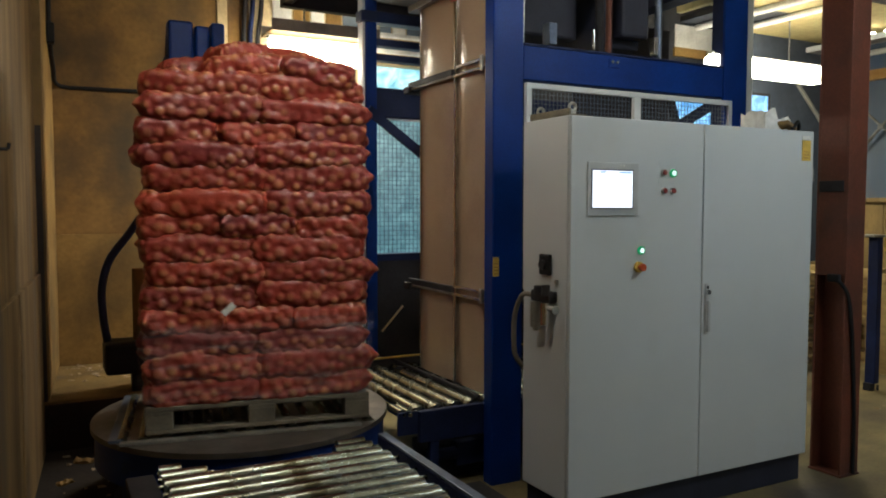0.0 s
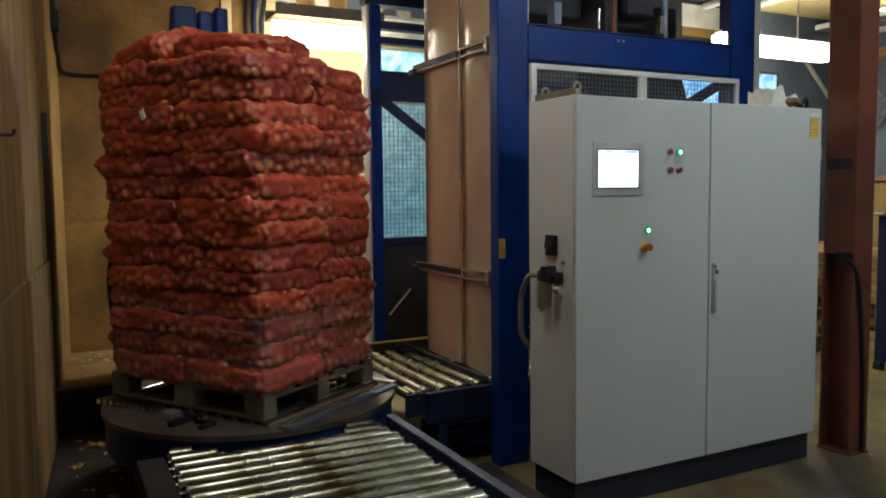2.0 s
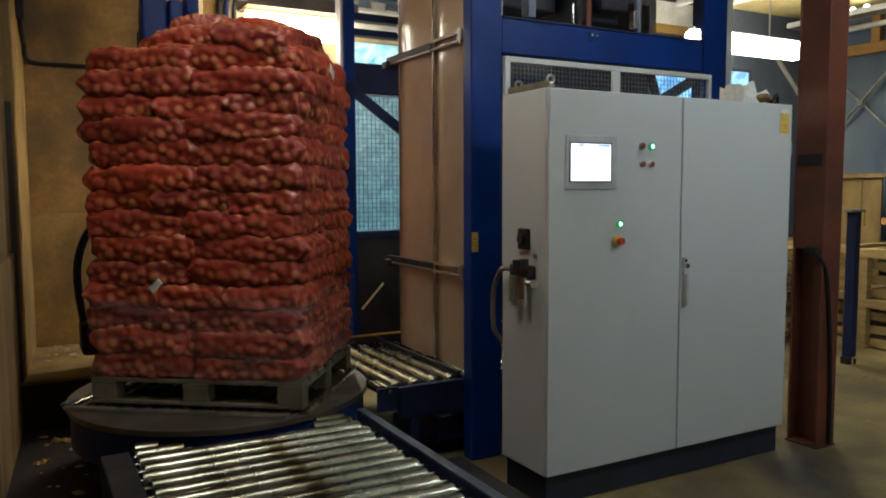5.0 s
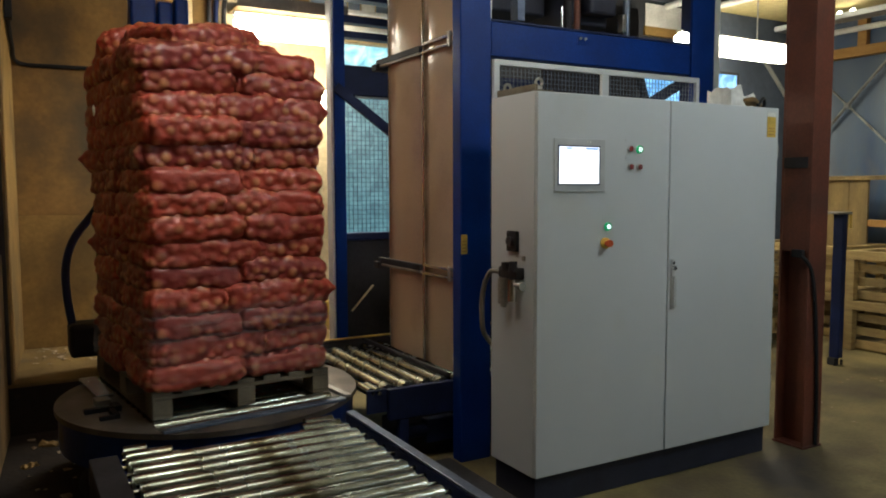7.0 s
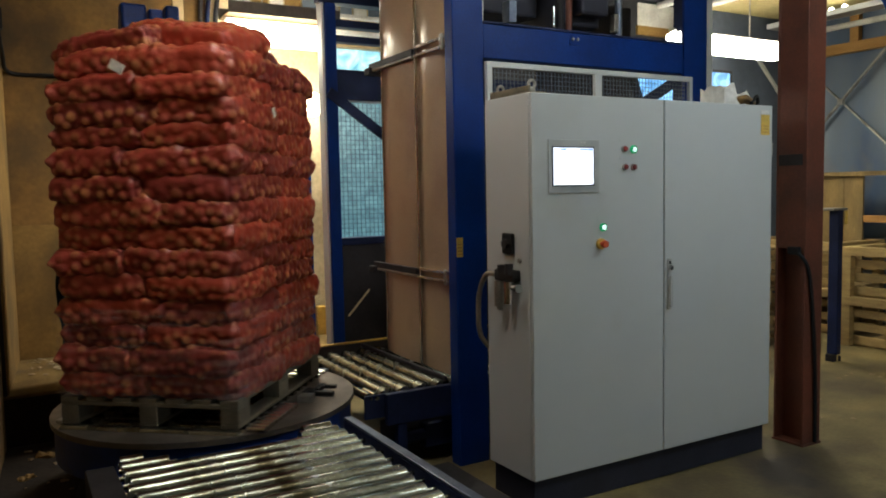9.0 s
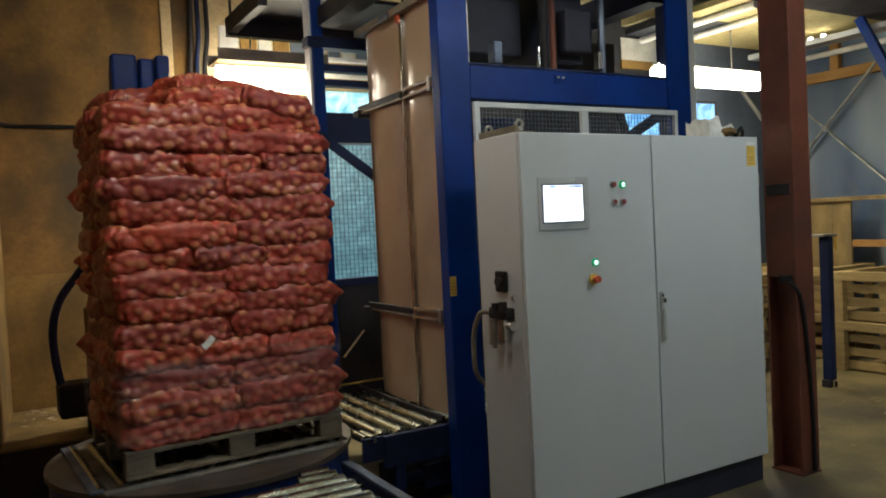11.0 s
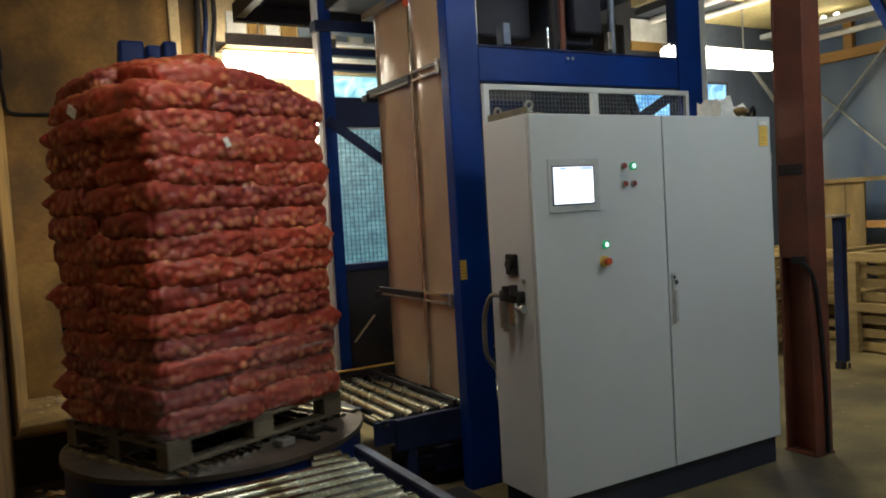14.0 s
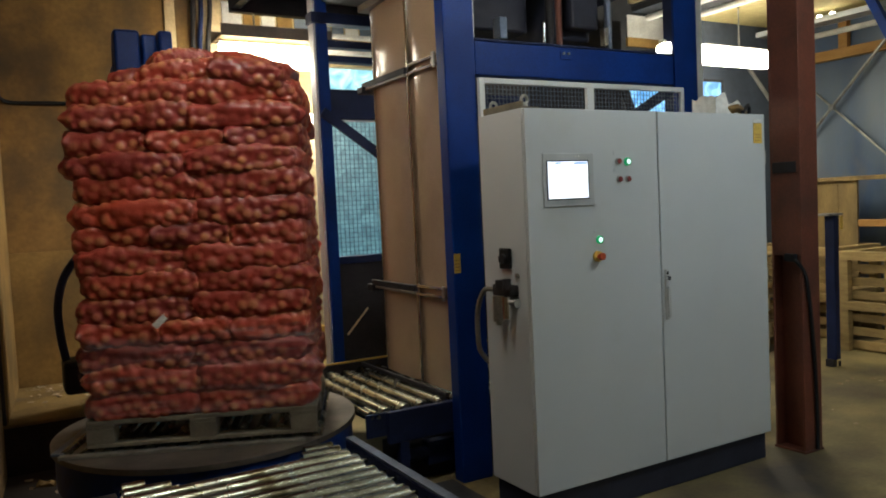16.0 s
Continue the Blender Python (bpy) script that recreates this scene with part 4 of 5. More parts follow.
def build_feed_conveyor():
    y0, y1 = 0.93, 2.27
    c = thing("roller_conveyor", "dark blue framed roller conveyor running out of the palletising machine", "conveyor", (0.6, 1.6, 0))
    part("side_rail", box(-0.40, y0 - 0.025, RZ - 0.20, 2.1, y0 + 0.02, RZ - 0.01, 0.006), M_BLUE_DK, c)
    part("side_rail", box(-0.33, y1 - 0.02, RZ - 0.15, 2.1, y1 + 0.02, RZ + 0.035, 0.006), M_DARK, c)
    # warm light on the rail's top, put in as a yellow strip
    part("rail_edge", box(-0.33, y1 - 0.022, RZ + 0.0355, 2.1, y1 + 0.012, RZ + 0.045, 0.002), M_YPAINT_LIGHT, c, "yellow strip for lamplight on the rail top")
    part("inner_guard", box(0.02, y0 + 0.03, RZ + 0.002, 0.045, y1 - 0.03, RZ + 0.03, 0.003), M_DARK, c)
    for x in (-0.3, 0.5, 1.9):
        for y in (y0, y1):
            part("leg", box(x - 0.03, y - 0.0205, 0.012, x + 0.03, y + 0.0195, RZ - 0.201, 0.004), M_BLUE_DK, c)
            part("foot", box(x - 0.05, y - 0.05, 0, x + 0.05, y + 0.05, 0.0115, 0.003), M_DARK, c)
    # dark sheet added under the conveyor to hide the lit floor behind
    part("drip_plate", box(-0.38, 1.05, 0.0, 2.0, 1.06, RZ - 0.205, 0.002), M_DARK, c)
    part("drive_motor", rod(box(-0.12, 0.96, 0.10, 0.1, 1.045, 0.25, 0.01), (-0.1, 0.995, 0.18), (-0.30, 0.995, 0.18), 0.04), M_BLUE_DK, c, smooth=True)
    r = 0.044
    full = shared("feed_roller", rod(rod(bmesh.new(), (0, y0 + 0.06, 0), (0, y1 - 0.05, 0), r, 20), (0, y0 + 0.021, 0), (0, y1 - 0.021, 0), 0.013, 10), M_STEEL, True)
    stub = shared("feed_stub", rod(rod(bmesh.new(), (0, 0, 0), (0, 0.16, 0), 0.028, 16), (0, -0.03, 0), (0, 0.19, 0), 0.012, 10), M_STEEL, True)
    base = Vector(c.location)
    for k in range(18):
        piece("roller", full, c, Matrix.Translation(Vector((-0.365 + 0.126 * k, 0, RZ - r)) - base))
    for x, ya in ((-0.49, 0.965), (-0.455, 0.95), (-0.505, 2.06), (-0.455, 2.05)):
        piece("roller", stub, c, Matrix.Translation(Vector((x, ya, RZ - 0.028)) - base))
    part("stub_bracket", box(-0.53, 0.935, RZ - 0.15, -0.401, 0.955, RZ - 0.01, 0.003), M_BLUE_DK, c)
    part("stub_bracket", box(-0.53, 2.252, RZ - 0.15, -0.331, 2.268, RZ - 0.01, 0.003), M_BLUE_DK, c)
    return c


build_near_conveyor()
build_feed_conveyor()

# ---- turntable, its fixed base and the wrapper's mast ----
TC = Vector((-1.289, 1.517, 0.0))
TR = 0.86


def build_turntable_base():
    b = thing("drive_pedestal", "round dark blue drive pedestal under the turning plate", "pedestal", (TC.x, TC.y, 0))
    bm = bmesh.new()
    rod(bm, (TC.x, TC.y, 0.02), (TC.x, TC.y, 0.245), 0.70, 48)
    part("drum", bm, M_BLUE_MID, b, smooth=True)
    bm = bmesh.new()
    rod(bm, (TC.x, TC.y, 0.0), (TC.x, TC.y, 0.0195), 0.75, 48)
    part("floor_ring", bm, M_DARK, b)
    return b


def build_turntable():
    """The turning plate, built about its own axis."""
    t = thing("turntable", "round scuffed steel turntable with rollers and side channels", "turntable")
    bm = bmesh.new()
    rod(bm, (0, 0, 0.445), (0, 0, 0.475), TR, 72)
    part("plate", bm, M_TURN, t, smooth=True)
    bm = bmesh.new()
    rod(bm, (0, 0, 0.25), (0, 0, 0.4445), TR - 0.02, 72)
    part("rim", bm, M_BLUE_MID, t, "dark blue painted rim", smooth=True)
    part("side_channel", box(-0.66, -0.585, 0.4755, 0.60, -0.545, RZ - 0.006, 0.004), M_ZINC, t, "bare steel side channel")
    part("side_channel", box(-0.72, -0.52, 0.4755, -0.655, 0.50, RZ - 0.008, 0.004), M_RAIL, t, "worn blue end channel")
    part("wear_bar", box(-0.655, -0.40, 0.4755, -0.64, 0.45, RZ - 0.012, 0.003), M_CHROME, t)
    small = shared("small_roller", rod(bmesh.new(), (0, -0.05, 0), (0, 0.05, 0), 0.017, 12), M_CHROME, True)
    for k in range(9):
        piece("roller", small, t, Matrix.Translation((0.18 + 0.055 * k, 0.575, 0.4925)))
    full = shared("table_roller", rod(rod(bmesh.new(), (0, -0.50, 0), (0, 0.50, 0), 0.034, 16), (0, -0.544, 0), (0, 0.544, 0), 0.011, 8), M_STEEL, True)
    for k in range(13):
        x = -0.66 + 0.11 * k
        if abs(x) < 0.68:
            piece("roller", full, t, Matrix.Translation((x, 0, RZ - 0.037)))
    part("stop_block", box(-0.02, 0.58, 0.4755, 0.07, 0.66, 0.515, 0.006), M_ZINC, t)
    part("clamp", bx(bx(bmesh.new(), -0.16, 0.56, 0.4755, -0.06, 0.60, 0.505), -0.13, 0.601, 0.4755, -0.09, 0.74, 0.50), M_BLACK, t)
    part("clamp", bx(bx(bmesh.new(), -0.30, 0.60, 0.4755, -0.165, 0.63, 0.50), -0.30, 0.631, 0.4755, -0.27, 0.70, 0.495), M_BLACK, t)
    return t


def build_pallet():
    """A 1.2 by 1.0 m pallet about the turntable's axis, resting on the rollers."""
    p = thing("pallet", "weathered grey wooden pallet under the stack of onion sacks", "pallet")
    z = RZ
    for y in (-0.45, 0.0, 0.45):
        part("bottom_board", box(-0.60, y - 0.05, z, 0.60, y + 0.05, z + 0.02, 0.003), M_WOOD_GREY, p)
        for x in (-0.53, 0.0, 0.53):
            w = 0.07
            part("block", box(x - w, y - 0.05, z + 0.0205, x + w, y + 0.05, z + 0.1, 0.004), M_WOOD_GREY, p)
    for x in (-0.53, 0.0, 0.53):
        part("stringer_board", box(x - 0.07, -0.50, z + 0.1005, x + 0.07, 0.50, z + 0.121, 0.003), M_WOOD_GREY, p)
    n = 7
    for k in range(n):
        y = -0.45 + 0.9 * k / (n - 1)
        part("deck_board", box(-0.60, y - 0.05, z + 0.1215, 0.60, y + 0.05, z + 0.144, 0.003), M_WOOD_GREY, p)
    return p


def sack_mesh(name, L, W, H, seed):
    """A filled net sack: a soft box with onions pressing out all over, and two ears at the seamed end."""
    rnd = random.Random(seed)
    off = Vector((rnd.uniform(-50, 50), rnd.uniform(-50, 50), rnd.uniform(-50, 50)))
    nx, ny, nz = 72, 50, 20
    verts, faces, index = [], [], {}

    def vid(i, j, k):
        key = (i, j, k)
        if key not in index:
            index[key] = len(verts)
            verts.append((2 * i / nx - 1, 2 * j / ny - 1, 2 * k / nz - 1))
        return index[key]

    for i in range(nx):
        for j in range(ny):
            faces.append((vid(i, j, 0), vid(i, j + 1, 0), vid(i + 1, j + 1, 0), vid(i + 1, j, 0)))
            faces.append((vid(i, j, nz), vid(i + 1, j, nz), vid(i + 1, j + 1, nz), vid(i, j + 1, nz)))
    for i in range(nx):
        for k in range(nz):
            faces.append((vid(i, 0, k), vid(i + 1, 0, k), vid(i + 1, 0, k + 1), vid(i, 0, k + 1)))
            faces.append((vid(i, ny, k), vid(i, ny, k + 1), vid(i + 1, ny, k + 1), vid(i + 1, ny, k)))
    for j in range(ny):
        for k in range(nz):
            faces.append((vid(0, j, k), vid(0, j, k + 1), vid(0, j + 1, k + 1), vid(0, j + 1, k)))
            faces.append((vid(nx, j, k), vid(nx, j + 1, k), vid(nx, j + 1, k + 1), vid(nx, j, k + 1)))
    shell, normal = [], []
    for x, y, z in verts:
        s = max((abs(x) ** 14 + abs(y) ** 14 + abs(z) ** 5) ** (1 / 6.4), 1e-6)
        p = Vector((x / s ** 0.85, y / s ** 0.85, z / s))
        n = Vector((p.x ** 5 / L, p.y ** 5 / W, p.z ** 3 / H)).normalized()
        q = Vector((p.x * L / 2, p.y * W / 2, p.z * H / 2))
        # slack: thinner towards ends and corners, uneven belly
        q.z *= 1.0 - 0.10 * (abs(x) ** 4) - 0.06 * abs(y) ** 4 + 0.12 * noise.noise(q * 5 + off)
        q += n * 0.022 * noise.noise(q * 6 + off * 1.7)
        # the net's seam stands out in two ears at the seamed end
        if x > 0.9:
            q.x += 0.034 * math.exp(-((abs(y) - 0.9) / 0.10) ** 2 - ((z - 0.1) / 0.4) ** 2)
        shell.append(q)
        normal.append(n)
    # onions thrown on until none fits, each with its own size and tone
    order = list(range(len(shell)))
    rnd.shuffle(order)
    grid, onions = {}, []
    for i in order:
        q = shell[i]
        g = (int(q.x // 0.06), int(q.y // 0.06), int(q.z // 0.06))
        near = (o for dx in (-1, 0, 1) for dy in (-1, 0, 1) for dz in (-1, 0, 1) for o in grid.get((g[0] + dx, g[1] + dy, g[2] + dz), ()))
        if all((onions[o][0] - q).length > 0.050 for o in near):
            grid.setdefault(g, []).append(len(onions))
            onions.append((q, rnd.uniform(0.028, 0.041), rnd.random()))
    tree = kdtree.KDTree(len(onions))
    for i, o in enumerate(onions):
        tree.insert(o[0], i)
    tree.balance()
    out, press, tone = [], [], []
    for q, n, (x, y, z) in zip(shell, normal, verts):
        best, show, t = 0.0, 0.0, 0.5
        for co, i, d in tree.find_n(q, 3):
            r = onions[i][1]
            h = math.sqrt(max(0.0, r * r - d * d)) - 0.4 * r
            if h > best:
                best, show, t = h, max(0.0, 1 - (d / r) ** 2), onions[i][2]
        slack = max(0.4, min(1.0, 0.9 + 0.9 * noise.noise(q * 4.5 - off))) * (1.0 - 0.6 * max(0.0, 1 - abs(z - 0.45) / 0.45))
        out.append(q + n * (0.72 * best - 0.007) * slack)
        press.append(show * slack)
        tone.append(t)
    me = bpy.data.meshes.new(name)
    me.from_pydata(out, [], faces)
    me.attributes.new("onion", "FLOAT", "POINT").data.foreach_set("value", press)
    me.attributes.new("tone", "FLOAT", "POINT").data.foreach_set("value", tone)
    for p in me.polygons:
        p.use_smooth = True
    me.materials.append(M_SACK)
    me.update()
    return me


PITCH = 0.127


def build_load():
    """Fourteen courses of four and five sacks, laid across each other, with a heaped top."""
    rnd = random.Random(7)
    top = thing("sack_stack", "tall stretch-wrapped stack of red net onion sacks on a pallet", "sack stack")
    wide = [sack_mesh("onion_sack", 0.635, 0.53, 0.166, s) for s in range(6)]
    slim = [sack_mesh("onion_sack", 0.635, 0.436, 0.166, s) for s in range(6, 12)]
    z0 = RZ + 0.144

    def put(meshes, x, y, z, turn, tilt=(0, 0), size=1.0, stretch=1.0):
        turn += rnd.choice((0, 180))
        m = pose(x, y, z, tilt[0] + rnd.uniform(-1.5, 1.5), tilt[1] + rnd.uniform(-1.5, 1.5), 0) @ pose(0, 0, 0, 0, 0, turn + rnd.uniform(-3, 3))
        piece("sack", rnd.choice(meshes), top, m @ Matrix.Diagonal((size * stretch * rnd.uniform(0.98, 1.02), size * rnd.uniform(0.98, 1.03), (0.5 + 0.5 * size) * rnd.uniform(0.96, 1.06), 1)))

    for k in range(14):
        z = z0 + 0.068 + k * PITCH
        dx, dy = 0.007 * math.sin(k * 1.7), 0.007 * math.cos(k * 2.9)
        lean = 0.02 * (k / 13) ** 2
        droop = {13: 5, 12: 2}.get(k, 0)          # the film draws the top edges down
        pull = {13: 0.985}.get(k, 1.0)
        if k % 2 == 0:
            for side in (-1, 1):
                seam = rnd.uniform(-0.05, 0.05)
                for end in (-1, 1):
                    put(wide, pull * end * 0.293 + dx + seam * 0.5, pull * side * 0.243 + dy + rnd.uniform(-0.008, 0.008) + lean,
                        z + rnd.uniform(-0.007, 0.007), 0, (-side * droop, end * droop * 0.6), 1.0, 1 + seam * end * -0.7)
            continue
        flip = -1 if k % 4 == 3 else 1
        for x in (-0.29, 0.29):
            put(slim, flip * x * pull + dx + rnd.uniform(-0.01, 0.01), pull * flip * -0.286 + dy + lean, z + rnd.uniform(-0.006, 0.006), 0,
                (flip * droop, flip * droop * (0.4 if x > 0 else -0.4)))
        for x in (-0.388, 0.0, 0.388):
            put(slim, flip * x * pull + dx + rnd.uniform(-0.01, 0.01), pull * flip * 0.190 + dy + lean, z + rnd.uniform(-0.006, 0.006), 90,
                (-flip * droop * 0.5, flip * droop * x / 0.4))
    z = z0 + 0.068 + 14 * PITCH - 0.012
    put(slim, 0.25, 0.19, z + 0.036, 82, (-6, 9))
    put(slim, -0.22, 0.18, z + 0.008, 10, (-5, -5))
    put(slim, -0.01, -0.21, z + 0.004, 8, (6, -4), 0.82)
    put(slim, -0.07, -0.13, z + 0.088, 28, (6, -8), 0.52)
    put(slim, 0.36, -0.19, z - 0.006, 86, (6, 8), 0.95)
    # labels, one film glint put in as a white patch, and film
    part("tag", bx(bmesh.new(), -0.208, -0.566, 1.143, -0.132, -0.562, 1.177, 0, Matrix.Rotation(radians(-42), 3, "Y"), (-0.17, -0.563, 1.16)), M_WHITE, top, "small white paper tag")
    # glint on the film at this end face, modelled as a white patch
    part("tag", bx(bmesh.new(), 0.655, -0.08, 2.30, 0.66, 0.0, 2.35, 0, Matrix.Rotation(radians(-30), 3, "X"), (0.656, -0.04, 2.33)), M_WHITE, top, "small white paper tag")
    part("tag", bx(bmesh.new(), 0.143, 0.563, 2.10, 0.177, 0.567, 2.152, 0, Matrix.Rotation(radians(25), 3, "Y"), (0.16, 0.565, 2.126)), M_WHITE, top, "small white paper tag")

    def wrap(z_lo, z_hi, slant, seed, spread):
        bm = bmesh.new()
        rows = []
        pts = []
        hx, hy, rc = 0.635 + spread, 0.535 + spread, 0.10
        for cx, cy, a0 in ((hx - rc, hy - rc, 0), (-hx + rc, hy - rc, 90), (-hx + rc, -hy + rc, 180), (hx - rc, -hy + rc, 270)):
            for s in range(7):
                a = radians(a0 + 15 * s)
                pts.append((cx + rc * math.cos(a), cy + rc * math.sin(a)))
        full = []
        for i, p in enumerate(pts):
            q = pts[(i + 1) % len(pts)]
            n = max(1, int((Vector(q) - Vector(p)).length / 0.04))
            full += [(p[0] + (q[0] - p[0]) * s / n, p[1] + (q[1] - p[1]) * s / n) for s in range(n)]
        for j in range(7):
            ring = []
            for i, (x, y) in enumerate(full):
                zz = z_lo + (z_hi - z_lo) * j / 6 + slant * x + 0.012 * noise.noise(Vector((x * 4, y * 4, seed + j * 0.2)))
                w = 1 + 0.012 * noise.noise(Vector((x * 9, y * 9, zz * 25 + seed)))
                ring.append(bm.verts.new((x * w, y * w, zz)))
            rows.append(ring)
        for a, b in zip(rows, rows[1:]):
            for i in range(len(a)):
                bm.faces.new((a[i], a[(i + 1) % len(a)], b[(i + 1) % len(a)], b[i]))
        part("stretch_film", bm, M_FILM, top, "clear stretch film band", smooth=True)

    wrap(z0 + 0.33, z0 + 0.45, 0.03, 3.0, 0.006)
    wrap(z0 + 0.02, z0 + 0.34, -0.02, 8.0, 0.0)
    return top


build_turntable_base()
TABLE = build_turntable()
PALLET = build_pallet()
LOAD = build_load()

mast = thing("wrapper_mast", "tall blue steel mast of the stretch wrapper behind the turntable", "wrapper mast", (-1.33, 2.9, 0.355))
mp = part("post", box(-1.50, 2.95, 0.3555, -1.16, 3.15, 2.84, 0.01), M_BLUE, mast)
part("base_plate", box(-1.62, 2.80, 0.355, -1.04, 3.25, 0.3553, 0), M_DARK, mast)
for x0, x1, zt in ((-1.496, -1.318, 3.08), (-1.306, -1.200, 3.055), (-1.186, -1.086, 3.09)):
    part("head_block", box(x0, 2.88, 2.70, x1, 3.02, zt, 0.02), M_BLUE, mp)
part("head_back", box(-1.49, 3.021, 2.70, -1.09, 3.10, 3.0, 0.01), M_BLUE_DK, mp)
carriage = thing("film_carriage", "black film carriage with a bent blue guard tube", "film carriage", (-1.87, 2.85, 0.36))
cb = part("carriage_body", box(-1.985, 2.72, 0.50, -1.60, 2.98, 0.735, 0.03), M_BLACK, carriage)
part("carriage_stand", box(-1.80, 2.80, 0.357, -1.68, 2.92, 0.4995, 0.005), M_DARK, carriage)
part("guard_tube", tube(bmesh.new(), [(-1.72, 2.86, 1.62), (-1.80, 2.86, 1.50), (-1.93, 2.86, 1.32), (-1.985, 2.86, 1.12), (-1.98, 2.86, 0.9), (-1.955, 2.86, 0.72)], 0.028),
     M_BLUE_DK, cb, "dark blue bent guard tube", smooth=True)
part("film_roll", rod(bmesh.new(), (-1.70, 2.85, 0.736), (-1.70, 2.85, 1.25), 0.085, 24), M_BOARD, cb, smooth=True)
post = thing("guide_post", "slim blue post with a yellow foot before the rear wall", "post", (0.1, 3.7, 0))
part("post", box(0.09, 3.66, 0.356, 0.185, 3.74, 2.28, 0.006), M_BLUE, post)
yp = thing("bollard", "short yellow painted post by the conveyor end", "bollard", (0.25, 3.7, 0.355))
part("stub", box(0.20, 3.65, 0.3555, 0.30, 3.75, 0.62, 0.006), M_YPAINT_LIGHT, yp)
cond = thing("conduits", "grey cables and conduits dropping down the rear wall", "conduit", (-0.55, BACK, 2.9))
for k, x in enumerate((-0.66, -0.60, -0.53)):
    part("conduit", tube(bmesh.new(), [(x, BACK - 0.04, CEIL), (x + 0.01 * k, BACK - 0.04, 3.6), (x - 0.02, BACK - 0.04, 3.2), (x, BACK - 0.04, 2.5)], 0.022), M_DARK if k != 1 else M_BLUE_DK, cond, smooth=True)

# ---- red oxide column beside the cabinet ----
col = thing("steel_column", "red-brown rust painted steel H column standing on the floor", "column", (2.13, 0.02, 0))
part("flange", box(2.05, -0.088, 0.014, 2.225, -0.072, CEIL, 0.004), M_RUST, col)
part("flange", box(2.05, 0.112, 0.014, 2.225, 0.128, CEIL, 0.004), M_RUST, col)
part("web", box(2.130, -0.0718, 0.014, 2.142, 0.1118, CEIL, 0.002), M_RUST, col)
part("cover_plate", box(2.053, -0.0715, 1.27, 2.063, 0.1115, CEIL, 0.003), M_RUST, col, "rust painted cover plate")
part("splice_band", box(2.046, -0.06, 1.80, 2.0525, 0.11, 1.87, 0.003), M_DARK, col)
part("base_plate", box(2.043, -0.095, 0, 2.232, 0.135, 0.0138, 0.003), M_RUST, col)
cc = thing("column_cable", "black cable hanging from a clip down the rust painted column", "cable", (2.04, -0.05, 1.25))
part("clip", box(2.02, -0.06, 1.235, 2.0495, 0.02, 1.285, 0.006), M_BLACK, cc)
part("cable", tube(bmesh.new(), [(2.033, -0.02, 1.25), (2.035, -0.068, 1.23), (2.075, -0.101, 1.12), (2.12, -0.103, 0.80), (2.15, -0.103, 0.40), (2.155, -0.104, 0.02)], 0.012),
     M_BLACK, cc, smooth=True)

# ---- far side of the hall ----
bp = thing("guard_post", "blue steel guard post with a flat cap", "post", (4.42, 1.3, 0))
gp = part("post", box(4.42, 1.23, 0.07, 4.49, 1.33, 1.43, 0.008), M_BLUE_DK, bp)
part("cap", box(4.30, 1.20, 1.4305, 4.51, 1.38, 1.45, 0.004), M_ZINC, gp)
part("foot", box(4.40, 1.25, 0.0, 4.46, 1.33, 0.0695, 0.004), M_DARK, bp)
part("foot_bolt", rod(bmesh.new(), (4.50, 1.25, 0.0), (4.50, 1.25, 0.05), 0.012, 8), M_DARK, bp)
part("label", box(4.4905, 1.215, 1.30, 4.53, 1.2195, 1.42, 0), M_YELLOW, gp, "yellow label")


def slatted_crate(x, y, z, w, d, h):
    """A stillage of pale boards: posts, rails and set-back slats, its long side along y."""
    c = thing("wooden_crate", "pale slatted wooden crate stacked on the hall floor", "crate", (x, y, z), group="wooden crates")
    for yy in (y, y + w - 0.10):
        for xx in (x, x + d - 0.08):
            part("post", box(xx, yy, z + 0.0, xx + 0.08, yy + 0.10, z + h - 0.09, 0.004), M_WOOD, c)
    for xx in (x - 0.0, x + d - 0.1):
        part("rail", box(xx, y, z + h - 0.0895, xx + 0.1, y + w, z + h - 0.0005, 0.004), M_WOOD, c)
    for yy in (y, y + w - 0.1):
        part("end_rail", box(x + 0.1005, yy, z + h - 0.0895, x + d - 0.1005, yy + 0.1, z + h - 0.001, 0.004), M_WOOD, c)
    n = 3
    for k in range(n):
        zz = z + 0.02 + (h - 0.10) * k / n
        for xx in (x + 0.085, x + d - 0.11):
            part("slat", box(xx, y + 0.02, zz, xx + 0.022, y + w - 0.02, zz + 0.085, 0.003), M_WOOD, c)
    part("deck", box(x + 0.11, y + 0.02, z + 0.002, x + d - 0.12, y + w - 0.02, z + 0.018, 0.002), M_WOOD, c)
    return c


for z in (0.0, 0.515):
    slatted_crate(5.2, 0.62, z, 1.08, 0.9, 0.515)
    slatted_crate(5.55, 1.98, z, 1.2, 0.9, 0.515)


def flat_pallet(x, y, z):
    p = thing("pallet", "pale wooden pallet in a low stack by the guard post", "pallet", (x, y, z), group="stacked pallets")
    for k in range(7):
        part("deck_board", box(x, y + 0.165 * k, z + 0.122, x + 0.8, y + 0.165 * k + 0.12, z + 0.144, 0.003), M_WOOD, p)
    for xx in (x, x + 0.35, x + 0.70):
        part("stringer", box(xx, y, z + 0.1, xx + 0.1, y + 1.11, z + 0.1215, 0.003), M_WOOD, p)
        part("bottom_board", box(xx, y, z, xx + 0.1, y + 1.11, z + 0.02, 0.003), M_WOOD, p)
        for yy in (y, y + 0.48, y + 0.965):
            part("block", box(xx, yy, z + 0.0205, xx + 0.1, yy + 0.145, z + 0.0995, 0.003), M_WOOD, p)
    return p


